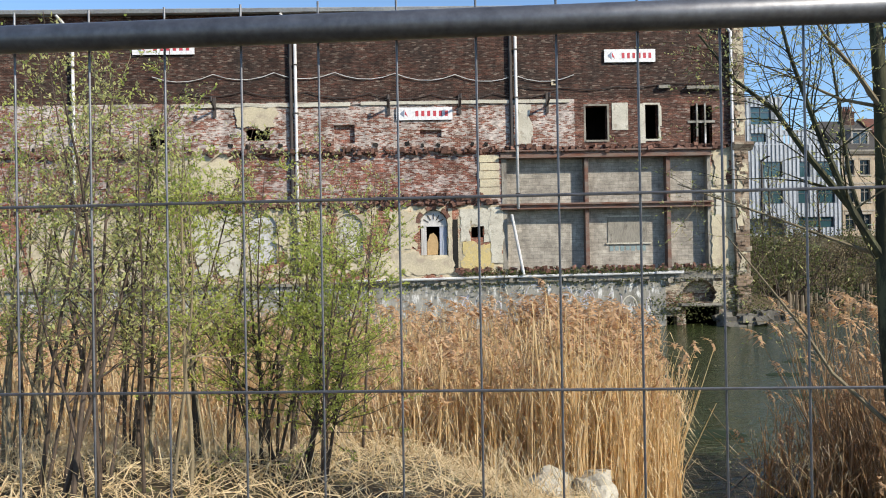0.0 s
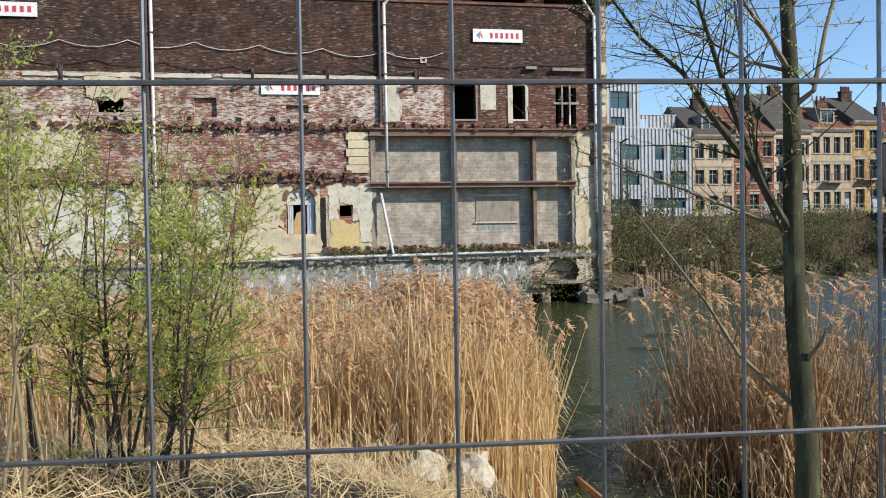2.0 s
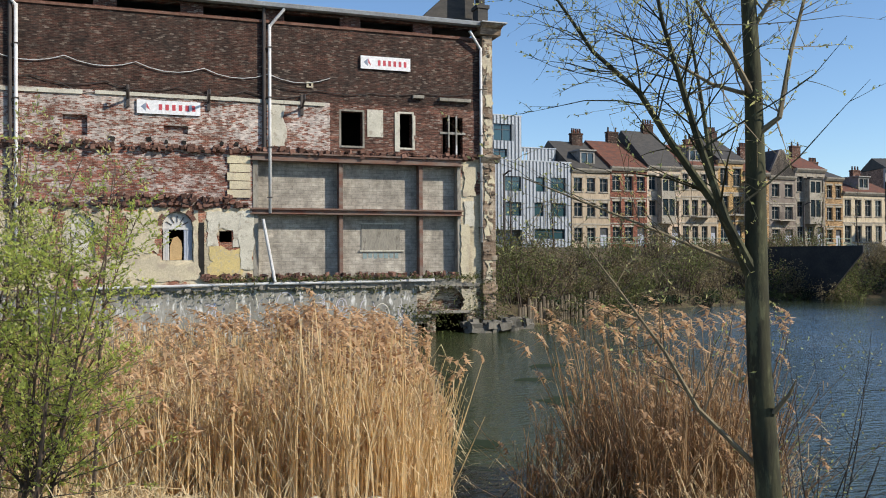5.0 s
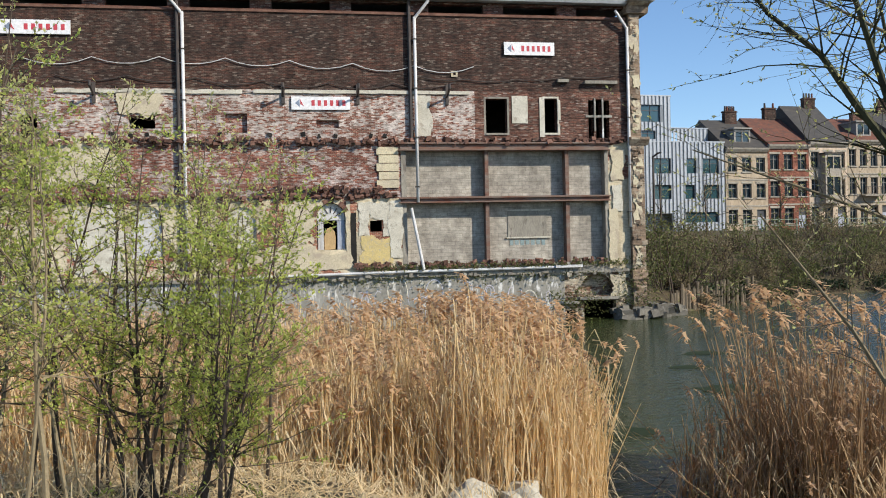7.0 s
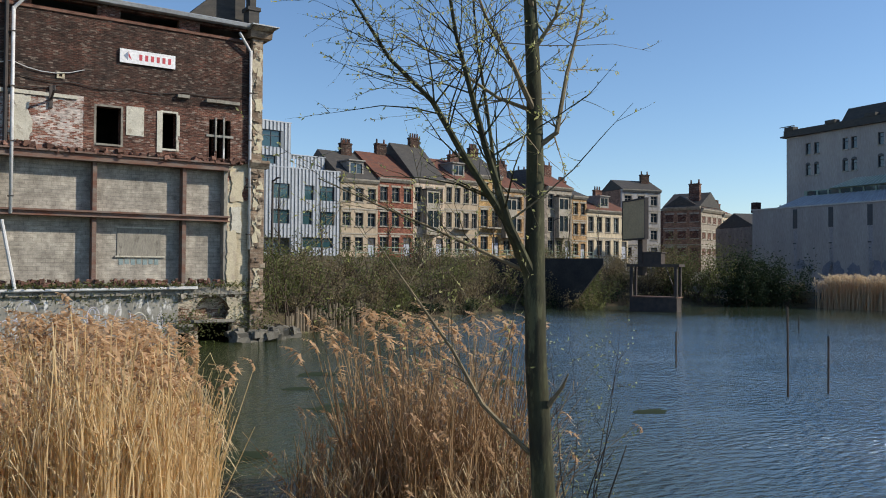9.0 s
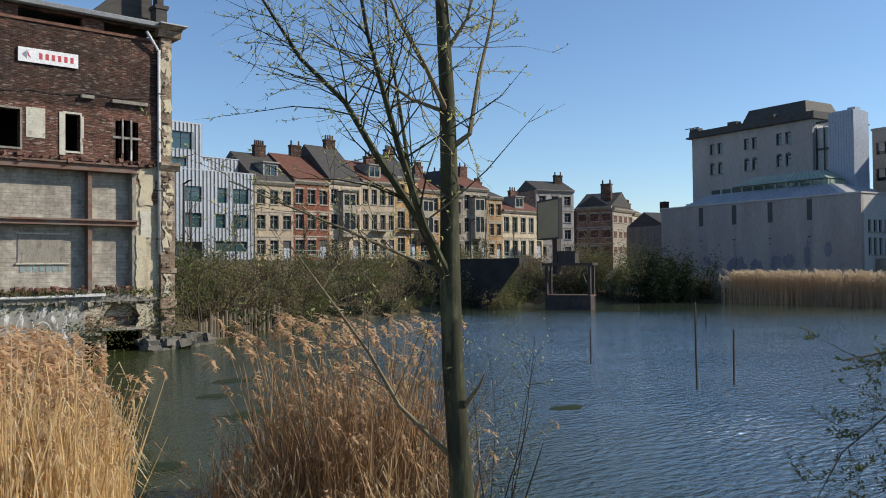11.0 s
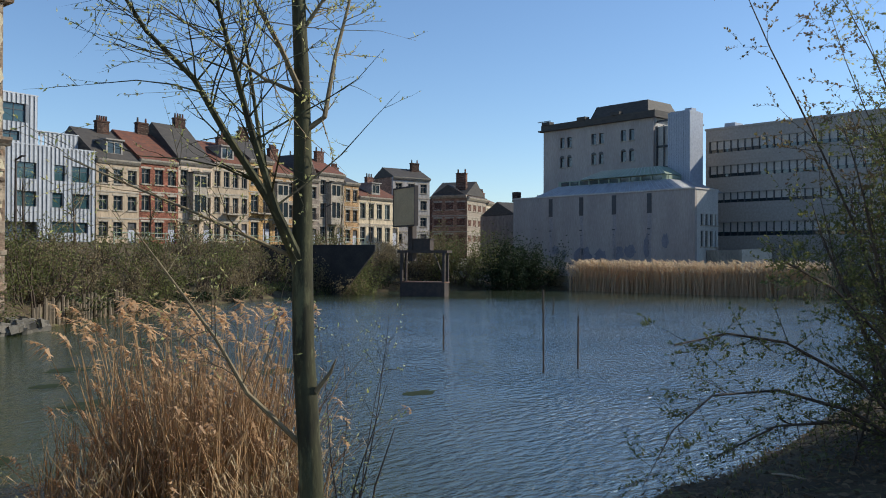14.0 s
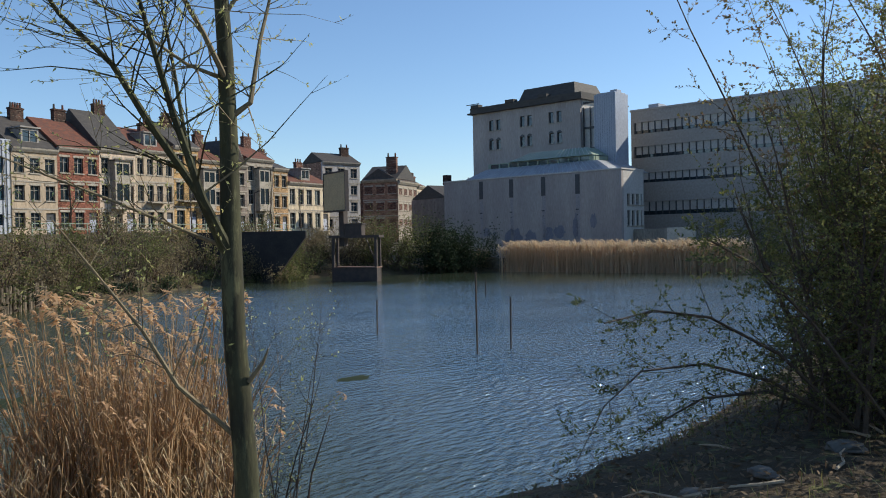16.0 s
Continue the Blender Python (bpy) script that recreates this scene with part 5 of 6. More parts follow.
office = thing("office_building", "long grey office building with ribbon windows", "office building", SILO)
OB = [(13.5, 14.9), (16.5, 17.9), (10.4, 11.6), (6.4, 8.0)]
part("front_wall", Build().wall(19.2, 75, 0, 19.3, 14, 14.4, [(19.6, 74.5, a, b_) for a, b_ in OB]), CONCRETE_OFFICE, office)
part("body", Build().box(19.2, 75, 15.4, 30, 0, 19.25).box(19.2, 19.6, 14.4, 15.4, 0, 19.3), CONCRETE_OFFICE, office)
part("roof_edge", Build().box(19.1, 75.1, 13.9, 30, 19.3, 19.55), CONCRETE_OFFICE, office)
for a, b_ in OB:
    wn = part("ribbon_window", Build().box(19.6, 74.5, 14.25, 14.29, a, b_), GLASS, office)
    part("blind", Build().box(19.6, 74.5, 14.22, 14.245, a + 0.3 * (b_ - a), b_), RENDER_LIT, wn)
    for k in range(60):
        part("mullion", Build().box(19.7 + k * 0.9, 19.79 + k * 0.9, 14.06, 14.22, a, b_), FRAME_DARK, wn)
part("roof_plant", Build().box(20, 21.4, 17, 19, 19.55, 20.5), SHEET_BLUE, office)
lowwall = thing("yard_wall", "low grey yard wall with white spray-painted end", "wall", SILO)
part("wall", Build().box(26.3, 33.5, 2.2, 2.6, 0, 4.6), CONCRETE, lowwall)
part("painted_end", Build().box(30.4, 33.6, 2.05, 2.19, 1.5, 4.7), PLASTER_WHITE, lowwall, "white spray-painted panel")
SPRAY_BLUE = rough_mat("blue_black_spray_paint", (0.17, 0.175, 0.21), (0.26, 0.255, 0.28), 0.5, 0.8, 6, 0)
rs = random.Random(8)
for i, (x, z, w, h) in enumerate(((7.0, 4.6, 1.7, 1.1), (8.4, 4.0, 0.8, 1.4), (11.4, 4.0, 2.6, 2.2), (13.9, 3.9, 1.8, 1.6), (16.4, 4.2, 1.4, 1.8), (18.0, 4.4, 1.6, 1.6), (20.2, 5.0, 0.7, 2.8), (22.6, 5.6, 0.8, 1.8))):
    part("spray_patch", Build().fan([(x + w / 2 * math.cos(a) * (1 + rs.uniform(-0.3, 0.2)), z + h / 2 * math.sin(a) * (1 + rs.uniform(-0.3, 0.2))) for a in [2 * math.pi * j / 22 for j in range(22)]], -0.012, -0.002), SPRAY_BLUE, ware)
# distant wooded hill
hb = Build()
hx = np.linspace(-200, 420, 160)
ring = []
for x in hx:
    y = 420 + 40 * math.sin(x * 0.01)
    top = 26 + 7 * noise.noise(Vector((x * 0.02, 0, 0))) + 3 * noise.noise(Vector((x * 0.11, 5, 0))) + 1.2 * noise.noise(Vector((x * 0.5, 9, 0)))
    ring.append((x, y, top))
for (a, b_, c), (d, e, g) in zip(ring, ring[1:]):
    hb.add([(a, b_, 0), (d, e, 0), (d, e + 12, g), (a, b_ + 12, c), (a, b_ + 80, 0), (d, e + 80, 0)], [(0, 1, 2, 3), (3, 2, 5, 4)])
tagged(part("distant_hill", hb, rough_mat("hazy_distant_wood", (0.16, 0.18, 0.17), (0.22, 0.22, 0.2), 0.06, 0.95, 0.5, 0)), "hazy wooded hill beyond the town", "hill", kind="structure")


# ---- reeds ----
def reed_stuff(name, label, spots, h0, h1, seed, parent=None, leaf=3, width=0.011, plume_chance=0.75, mats=None, lean=0.12, plume_size=1.0, leaf_w=0.6, away=None):
    """Dry reed stalks with hanging leaves and drooping plumes at the given spots (x, y, z)."""
    mats = mats or (REED, REED_LEAF, PLUME)
    r = random.Random(seed)
    st, lf, pl = Build(), Build(), Build()
    for x, y, z in spots:
        h = r.uniform(h0, h1)
        a = r.uniform(0, 2 * math.pi)
        le = abs(r.gauss(0, lean)) * h
        dx, dy = math.cos(a) * le, math.sin(a) * le
        if away:
            dx, dy = dx + (x - away[0]) * away[2], dy + (y - away[1]) * away[2]
        w = width * r.uniform(0.7, 1.3)
        p = [(x + dx * f * f, y + dy * f * f, z + h * f) for f in (0, 0.5, 1.0)]
        k = len(st.v)
        b0 = r.uniform(0, 6)
        for (px, py, pz), s in zip(p, (1, 0.85, 0.45)):
            for j in range(3):
                st.v.append((px + w * s * math.cos(b0 + j * 2.094), py + w * s * math.sin(b0 + j * 2.094), pz))
        for i in range(2):
            for j in range(3):
                st.f.append((k + i * 3 + j, k + i * 3 + (j + 1) % 3, k + i * 3 + 3 + (j + 1) % 3, k + i * 3 + 3 + j))
        for _ in range(leaf):
            f = r.uniform(0.2, 0.92)
            q = Vector((x + dx * f * f, y + dy * f * f, z + h * f))
            b = r.uniform(0, 2 * math.pi)
            d = Vector((math.cos(b), math.sin(b), 0))
            s = Vector((-math.sin(b), math.cos(b), 0)) * r.uniform(0.007, 0.014) * leaf_w
            n_ = r.uniform(0.2, 0.5)
            m_ = q + d * n_ * 0.5 + Vector((0, 0, n_ * r.uniform(0.2, 0.7)))
            e = q + d * n_ + Vector((0, 0, n_ * r.uniform(-0.5, 0.6)))
            k = len(lf.v)
            lf.v += [tuple(q - s * 0.5), tuple(q + s * 0.5), tuple(m_ + s), tuple(m_ - s), tuple(e)]
            lf.f += [(k, k + 1, k + 2, k + 3), (k + 3, k + 2, k + 4)]
        if r.random() < plume_chance:
            t = Vector(p[2])
            b = r.gauss(2.6, 0.7)
            d = Vector((math.cos(b), math.sin(b), 0))
            n_ = r.uniform(0.24, 0.4) * plume_size
            for i in range(17):
                f = i / 16
                c = t + Vector((0, 0, n_ * (f - 0.1) * (1 - 0.45 * f))) + d * n_ * 0.6 * f * f
                g = r.uniform(0, 2 * math.pi)
                o = Vector((math.cos(g), math.sin(g), r.uniform(-0.9, 0.1))) * n_ * 0.34 * math.sin(math.pi * (0.12 + 0.85 * f)) * r.uniform(0.7, 1.3)
                s = Vector((-math.sin(g), math.cos(g), 0.3)) * n_ * 0.075
                k = len(pl.v)
                pl.v += [tuple(c - s), tuple(c + s), tuple(c + o + d * n_ * 0.1)]
                pl.f += [(k, k + 1, k + 2)]
    t = thing(name, label, "reeds", kind="stuff")
    part("stalks", st, mats[0], t)
    part("dry_leaves", lf, mats[1], t)
    part("plumes", pl, mats[2], t)
    return t


def reed_spots(seed, n_, x0, x1, y0, y1, keep):
    r = random.Random(seed)
    out = []
    while len(out) < n_:
        x, y = r.uniform(x0, x1), r.uniform(y0, y1)
        if keep(x, y) and noise.noise(Vector((x * 0.8, y * 0.8, seed))) > r.uniform(-0.9, 0.0):
            out.append((x, y, max(-0.1, ground_z(x, y)) - 0.05))
    return out


def front_edge(x):
    return float(np.interp(x, [-16, -3, -0.5, 1.2, 2.6, 4.4], [14.5, 12.2, 11.5, 10.9, 10.5, 11.6]))


def right_edge(y):
    return float(np.interp(y, [11, 12, 14, 16.3, 18.5, 20], [3.6, 4.2, 4.6, 4.95, 4.3, 2.4]))


reed_stuff("reed_bed", "dense bed of dry golden reeds with brown plumes in the pond", reed_spots(3, 5600, -7, 5.4, 10.0, 15.6, lambda x, y: front_edge(x) + 0.5 * noise.noise(Vector((x * 1.7, 0, 7))) < y and x < right_edge(y)), 1.6, 2.75, 1, leaf=5, plume_chance=0.22, plume_size=1.15, lean=0.16)
reed_stuff("reed_bed", "tall reeds with heavy brown plumes at the bed's edge", reed_spots(35, 260, 2.2, 5.4, 12.5, 18.5, lambda x, y: right_edge(y) - 1.9 < x < right_edge(y) - 0.25), 2.5, 3.2, 36, leaf=3, plume_chance=0.95, plume_size=1.5, lean=0.1, mats=(REED, REED_LEAF, PLUME))
reed_stuff("reed_bed", "rear part of the golden reed bed before the factory", reed_spots(4, 4600, -16, 5.4, 15.4, 21.5, lambda x, y: x < right_edge(min(y, 18.5)) - max(0, y - 18.5) * 1.2), 2.2, 3.1, 2, leaf=3, plume_chance=0.22, plume_size=1.35, lean=0.15)
reed_stuff("reed_clump", "reddish dry reed clump standing in the water", reed_spots(5, 760, 5.8, 10.6, 10.8, 15.2, lambda x, y: math.hypot((x - 8.35) / 1.35, (y - 12.9) / 1.5) < 1 + 0.2 * math.sin(5 * math.atan2(y - 12.9, x - 8.1))), 1.0, 2.75, 3, leaf=4, lean=0.18, plume_chance=0.18, plume_size=1.1, mats=(REED_RED, REED_RED, PLUME), away=(8.35, 12.9, 0.22))
reed_stuff("reed_clump", "few tall reeds with heavy plumes above the clump", reed_spots(51, 85, 6.6, 10.0, 11.4, 14.6, lambda x, y: math.hypot(x - 8.2, y - 12.9) < 1.6), 2.8, 3.35, 33, leaf=3, lean=0.13, plume_chance=0.95, plume_size=1.35, mats=(REED_RED, REED_RED, PLUME), away=(8.35, 12.9, 0.2))
reed_stuff("reed_fringe", "short loose reeds leaning at the clump's foot", reed_spots(6, 420, 5.0, 11.6, 10.2, 15.6, lambda x, y: 1.4 < math.hypot(x - 8.1, y - 12.9) < 2.3), 0.5, 1.7, 4, leaf=2, lean=0.5, plume_chance=0.1, mats=(REED_RED, REED_LEAF, PLUME))
far_r = random.Random(9)
far_spots = []
for _ in range(2600):
    f = far_r.random()
    x, y = 84.6 + 1.2 * f + far_r.uniform(-2.6, 1.0), 50 - 27 * f
    far_spots.append((x, y, -0.05 - 0.9 * abs(noise.noise(Vector((x * 0.9, y * 0.25, 2)))) - 0.5 * far_r.random() ** 2))
reed_stuff("reed_belt", "sunlit belt of pale reeds before the warehouse", far_spots, 2.7, 3.5, 7, leaf=2, width=0.035, mats=(REED_FAR, REED_FAR, PLUME_FAR), plume_size=1.8, plume_chance=0.9)

reed_stuff("broken_reeds", "low broken reeds and straw on the near bank", reed_spots(8, 1100, -5, 2.6, 5.6, 13.0, lambda x, y: y < front_edge(x) + 0.4), 0.1, 0.6, 8, leaf=3, lean=0.8, plume_chance=0.0, width=0.004, leaf_w=0.3)
straw_r = random.Random(14)
straw = Build()
for _ in range(16000):
    x, y = straw_r.uniform(-5, 2.9), straw_r.uniform(3.4, 13.2)
    z = ground_z(x, y) + straw_r.uniform(0.0, 0.1)
    k = len(straw.v)
    a, n_, w = straw_r.uniform(0, 6.28), straw_r.uniform(0.06, 0.3), straw_r.uniform(0.002, 0.005)
    c, s = math.cos(a), math.sin(a)
    t_ = straw_r.uniform(-0.05, 0.09)
    straw.v += [(x - s * w, y + c * w, z), (x + s * w, y - c * w, z), (x + c * n_ + s * w, y + s * n_ - c * w, z + t_), (x + c * n_ - s * w, y + s * n_ + c * w, z + t_)]
    straw.f.append((k, k + 1, k + 2, k + 3))
tagged(part("straw_litter", straw, REED_LEAF), "mat of dry straw covering the near bank", "litter", kind="stuff")

# fallen reeds and litter on the bank
lit_r = random.Random(12)
litter = Build()
for _ in range(5200):
    x, y = lit_r.uniform(-5, 2.6), lit_r.uniform(3.6, 13.2)
    a, n_ = lit_r.uniform(0, 3.14), lit_r.uniform(0.1, 0.5)
    z = ground_z(x, y) + lit_r.uniform(0.0, 0.1)
    ex, ey = math.cos(a) * n_ / 2, math.sin(a) * n_ / 2
    litter.tube([(x - ex, y - ey, z), (x, y, z + lit_r.uniform(0.02, 0.12)), (x + ex, y + ey, z + lit_r.uniform(-0.05, 0.12))], lit_r.uniform(0.002, 0.0045), 3, False)
tagged(part("reed_litter", litter, REED_LEAF), "fallen dry reed stalks scattered over the bank", "litter", kind="stuff")


# ---- shrubs and trees ----
def kite(b, p, d, n_, w, up=None):
    """One small leaf from p along d."""
    d = d.normalized()
    s = d.cross(up or Vector((0.2, 0.3, 1)))
    s = s.normalized() * w if s.length > 1e-4 else Vector((w, 0, 0))
    k = len(b.v)
    b.v += [tuple(p), tuple(p + d * n_ * 0.5 + s), tuple(p + d * n_), tuple(p + d * n_ * 0.5 - s)]
    b.f.append((k, k + 1, k + 2, k + 3))


def grow(r, start, d, length, radius, sides, wander, rise, steps):
    """A wandering, tapering branch: its points and radii."""
    pts, rad = [Vector(start)], [radius]
    d = Vector(d).normalized()
    for i in range(steps):
        d = (d + Vector((r.gauss(0, wander), r.gauss(0, wander), r.gauss(0, wander) + rise))).normalized()
        pts.append(pts[-1] + d * length / steps)
        rad.append(radius * (1 - 0.85 * (i + 1) / steps))
    return pts, rad


def twigs(r, tb, lb, pts, rad, count, length, leaves, leaf_len, leaf_w, spread=0.9, rise=0.06, start=0.25, droop=0.0, sub=0, thick=0.5):
    """Side twigs along a branch, with leaves on them."""
    for _ in range(count):
        f = start + (1 - start) * r.random()
        i = min(int(f * (len(pts) - 1)), len(pts) - 2)
        u = f * (len(pts) - 1) - i
        p = pts[i].lerp(pts[i + 1], u)
        along = (pts[i + 1] - pts[i]).normalized()
        side = Vector((r.gauss(0, 1), r.gauss(0, 1), r.gauss(0, 0.6) - droop)).normalized()
        d = (along * (1 - spread * 0.5) + side * spread).normalized()
        n_ = length * r.uniform(0.5, 1.2) * (1.15 - 0.6 * f)
        q, rr = grow(r, p, d, n_, max(0.0018, rad[i] * thick), 3, 0.12, rise, 4)
        tb.tube(q, rr, 3, False)
        for k in range(leaves):
            g = r.uniform(0.15, 1.0)
            j = min(int(g * 4), 3)
            pp = q[j].lerp(q[j + 1], g * 4 - j if g < 1 else 1)
            dd = ((q[j + 1] - q[j]).normalized() * 0.8 + Vector((r.gauss(0, 0.6), r.gauss(0, 0.6), r.gauss(0.2, 0.6)))).normalized()
            kite(lb, pp, dd, leaf_len * r.uniform(0.5, 1.3), leaf_w * r.uniform(0.6, 1.3), Vector((r.gauss(0, 1), r.gauss(0, 1), 1)))
        if sub:
            twigs(r, tb, lb, q, rr, sub, length * 0.45, leaves, leaf_len, leaf_w, spread, rise, 0.2, droop, 0, 0.6)


def willow_shrub(name, label, x, y, stems, h0, h1, seed, leaf_mat_, bark, leaves, tw=12, spread=0.22, leaf_len=0.04, twl=0.55, z=None, thick=0.02, sub=1, low=0.2):
    r = random.Random(seed)
    t = thing(name, label, "shrub", group="young willows on the bank")
    lb = Build()
    for _ in range(stems):
        bx, by = x + r.gauss(0, 0.18), y + r.gauss(0, 0.18)
        bz = ground_z(bx, by) - 0.08 if z is None else z
        h = r.uniform(h0, h1)
        d = Vector((r.gauss(0, spread), r.gauss(0, spread), 1))
        pts, rad = grow(r, (bx, by, bz), d, h, thick * r.uniform(0.6, 1.2), 6, 0.05, 0.02, 9)
        sb = Build().tube(pts, rad, 6, False)
        twigs(r, sb, lb, pts, rad, tw, twl, leaves, leaf_len, leaf_len * 0.24, sub=sub, start=low)
        part("stem", sb, bark, t)
    part("foliage", lb, leaf_mat_, t)
    return t


# bright young willow and the thicket of stems beside it
willow_shrub("willow_shrub", "young willow with fresh yellow-green leaves on the bank", -0.42, 6.1, 6, 1.7, 2.5, 31, LEAF_YOUNG, BARK_DARK, 14, tw=28, spread=0.27, leaf_len=0.029, thick=0.016, sub=4, twl=0.6, low=0.24)
willow_shrub("willow_shrub", "young willow with fresh yellow-green leaves on the bank", -0.95, 6.6, 6, 1.8, 2.7, 32, LEAF_YOUNG, BARK_DARK, 14, tw=26, spread=0.27, leaf_len=0.029, thick=0.015, sub=4, twl=0.6, low=0.24)
for i, (x, y, h) in enumerate(((-1.3, 6.0, 3.2), (-1.75, 6.6, 3.5), (-2.2, 6.0, 3.4), (-2.9, 6.8, 3.6), (-1.2, 7.4, 2.9), (-2.4, 7.8, 3.9), (-3.4, 7.2, 3.8), (-3.6, 8.4, 4.2), (-0.5, 8.0, 2.6), (-4.4, 8.0, 4.2), (-1.8, 5.4, 3.0), (-0.9, 6.9, 2.7))):
    willow_shrub("willow_shrub", "tall slender willow stems with opening buds on the bank", x, y, 5, h * 0.78, h * 1.1, 40 + i, LEAF_BUD if i % 3 else LEAF_YOUNG, BARK_DARK if i % 3 else BARK_TWIG, 8, tw=22, spread=0.15, leaf_len=0.033, twl=0.55, thick=0.019, sub=3, low=0.3)

# the tree by the fence
tree = thing("bank_tree", "young tree with greenish bark and sparse opening buds", "tree", Matrix.Translation((0.14, 1.0, 4.15)) @ Matrix.Scale(0.88, 4) @ Matrix.Translation((-0.14, -1.0, -4.15)))
tr = random.Random(77)
TX, TY = 2.92, 4.16
tb = Build().tube([(3.02, 4.2, ground_z(3.0, 4.2) - 1.0), (2.985, 4.17, 2.99), (TX, TY, 3.68), (2.91, TY, 4.1), (2.91, TY, 4.64), (2.9, TY, 5.04), (2.88, 4.17, 5.49), (2.87, 4.18, 6.3), (2.9, 4.2, 7.2)], [0.068, 0.06, 0.054, 0.052, 0.044, 0.038, 0.032, 0.022, 0.008], 14)
part("trunk", tb, BARK, tree, smooth=True)
BOUGHS = [
    ([(2.89, 4.17, 4.08), (2.75, 4.2, 4.38), (2.52, 4.25, 4.7), (2.38, 4.3, 4.94), (2.18, 4.37, 5.13), (2.0, 4.42, 5.4)], 0.024),
    ([(2.88, 4.15, 4.12), (2.72, 4.13, 4.35), (2.56, 4.12, 4.72), (2.46, 4.1, 4.96), (2.37, 4.1, 5.22), (2.25, 4.05, 5.6)], 0.023),
    ([(2.84, 4.21, 4.2), (2.82, 4.35, 4.56), (2.81, 4.43, 4.98), (2.8, 4.5, 5.32), (2.78, 4.55, 5.8)], 0.014),
    ([(2.93, 4.2, 3.2), (2.64, 4.24, 3.48), (2.47, 4.25, 3.75), (2.3, 4.3, 3.99), (2.1, 4.33, 4.25)], 0.014),
    ([(2.87, 4.19, 4.13), (2.61, 4.26, 4.24), (2.4, 4.35, 4.34), (2.15, 4.46, 4.45), (1.9, 4.55, 4.56)], 0.011),
    ([(2.91, 4.14, 4.75), (2.98, 4.08, 4.82), (3.05, 4.08, 5.13), (3.13, 4.06, 5.43), (3.18, 4.05, 5.9)], 0.016),
    ([(2.91, 4.15, 4.9), (2.74, 4.13, 5.13), (2.57, 4.12, 5.32), (2.42, 4.12, 5.6)], 0.016),
    ([(2.88, 4.18, 4.94), (2.7, 4.2, 4.98), (2.46, 4.25, 5.11), (2.2, 4.3, 5.24)], 0.011),
    ([(2.96, 4.11, 3.46), (2.98, 4.03, 3.56), (2.97, 3.98, 3.63)], 0.014),
    ([(2.9, 4.16, 5.24), (2.97, 4.08, 5.4), (3.02, 4.02, 5.7)], 0.012),
    ([(2.9, 4.16, 5.4), (2.75, 4.1, 5.7), (2.6, 4.05, 6.1)], 0.014),
]
crown = Build()
for k, (pts, r0) in enumerate(BOUGHS):
    pts = [Vector(p) for p in pts]
    rad = [r0 * (1 - 0.75 * i / (len(pts) - 1)) for i in range(len(pts))]
    lb_ = Build().tube(pts, rad, 7, True)
    if k != 8:
        twigs(tr, lb_, crown, pts, rad, 25 if k in (0, 1, 2, 7) else 15, 0.28 if k in (5, 9) else 0.72, 5, 0.024, 0.0045, sub=3, start=0.2, spread=0.8, rise=0.03, thick=0.32)
    part("limb", lb_, BARK if k < 3 else BARK_TWIG, tree)
part("bud_spray", crown, LEAF_BUD, tree, "small opening leaf buds")


# thicket on the right bank
def thicket(x, y, stems, h, seed, leaf_mat_, lean, leaves=10, tw=22):
    r = random.Random(seed)
    t = thing("thorn_bush", "dense dark thorn bush with small leaves on the bank", "bush", group="thorn bushes on the bank")
    lb = Build()
    for _ in range(stems):
        bx, by = x + 0.35 + r.gauss(0, 0.3), y + r.gauss(0, 0.3)
        bz = ground_z(bx, by) - 0.1
        d = Vector((max(-0.12, r.gauss(lean[0] + 0.05, 0.3)), min(0.1, r.gauss(lean[1] - 0.05, 0.22)), r.uniform(0.55, 1.0)))
        pts, rad = grow(r, (bx, by, bz), d, h * r.uniform(0.65, 1.1), 0.024 * r.uniform(0.6, 1.2), 6, 0.1, 0.025, 9)
        sb = Build().tube(pts, rad, 5, False)
        twigs(r, sb, lb, pts, rad, tw, 0.75, leaves, 0.034, 0.011, sub=5, start=0.06, spread=1.0, rise=0.0, thick=0.4)
        part("stem", sb, BARK_DARK, t)
    part("foliage", lb, leaf_mat_, t)
    return t


thicket(8.9, 1.5, 11, 5.2, 75, LEAF_BROWN, (0.0, 0.0), leaves=5)
thicket(9.0, 2.1, 10, 3.9, 71, LEAF_DARK, (0.0, 0.05))
thicket(9.8, 1.7, 10, 4.4, 72, LEAF_DARK, (0.0, 0.0))
thicket(9.4, 0.7, 9, 5.0, 73, LEAF_BROWN, (0.05, 0.0))
thicket(11.8, 2.0, 10, 4.6, 74, LEAF_DARK, (0.0, 0.0))
thicket(8.0, 1.9, 9, 3.4, 61, LEAF_DARK, (0.05, 0.05))
thicket(8.6, 2.6, 8, 3.2, 62, LEAF_DARK, (0.0, 0.05))
thicket(9.0, 1.3, 9, 4.4, 63, LEAF_DARK, (0.0, 0.1))
thicket(8.3, 1.1, 7, 4.6, 64, LEAF_BROWN, (0.05, 0.0), leaves=8)
thicket(10.0, 2.6, 8, 3.6, 66, LEAF_DARK, (-0.1, 0.15))
thicket(10.7, 1.6, 9, 5.0, 67, LEAF_BUD, (0.0, 0.1))
thicket(12.7, 2.8, 9, 4.2, 68, LEAF_DARK, (0.0, 0.2))
thicket(9.3, 2.0, 10, 5.4, 81, LEAF_BROWN, (0.05, 0.0), leaves=12)
thicket(9.9, 2.3, 10, 5.2, 82, LEAF_DARK, (0.05, 0.0), leaves=12)
thicket(10.4, 1.6, 10, 5.6, 83, LEAF_BUD, (0.0, 0.0), leaves=8)
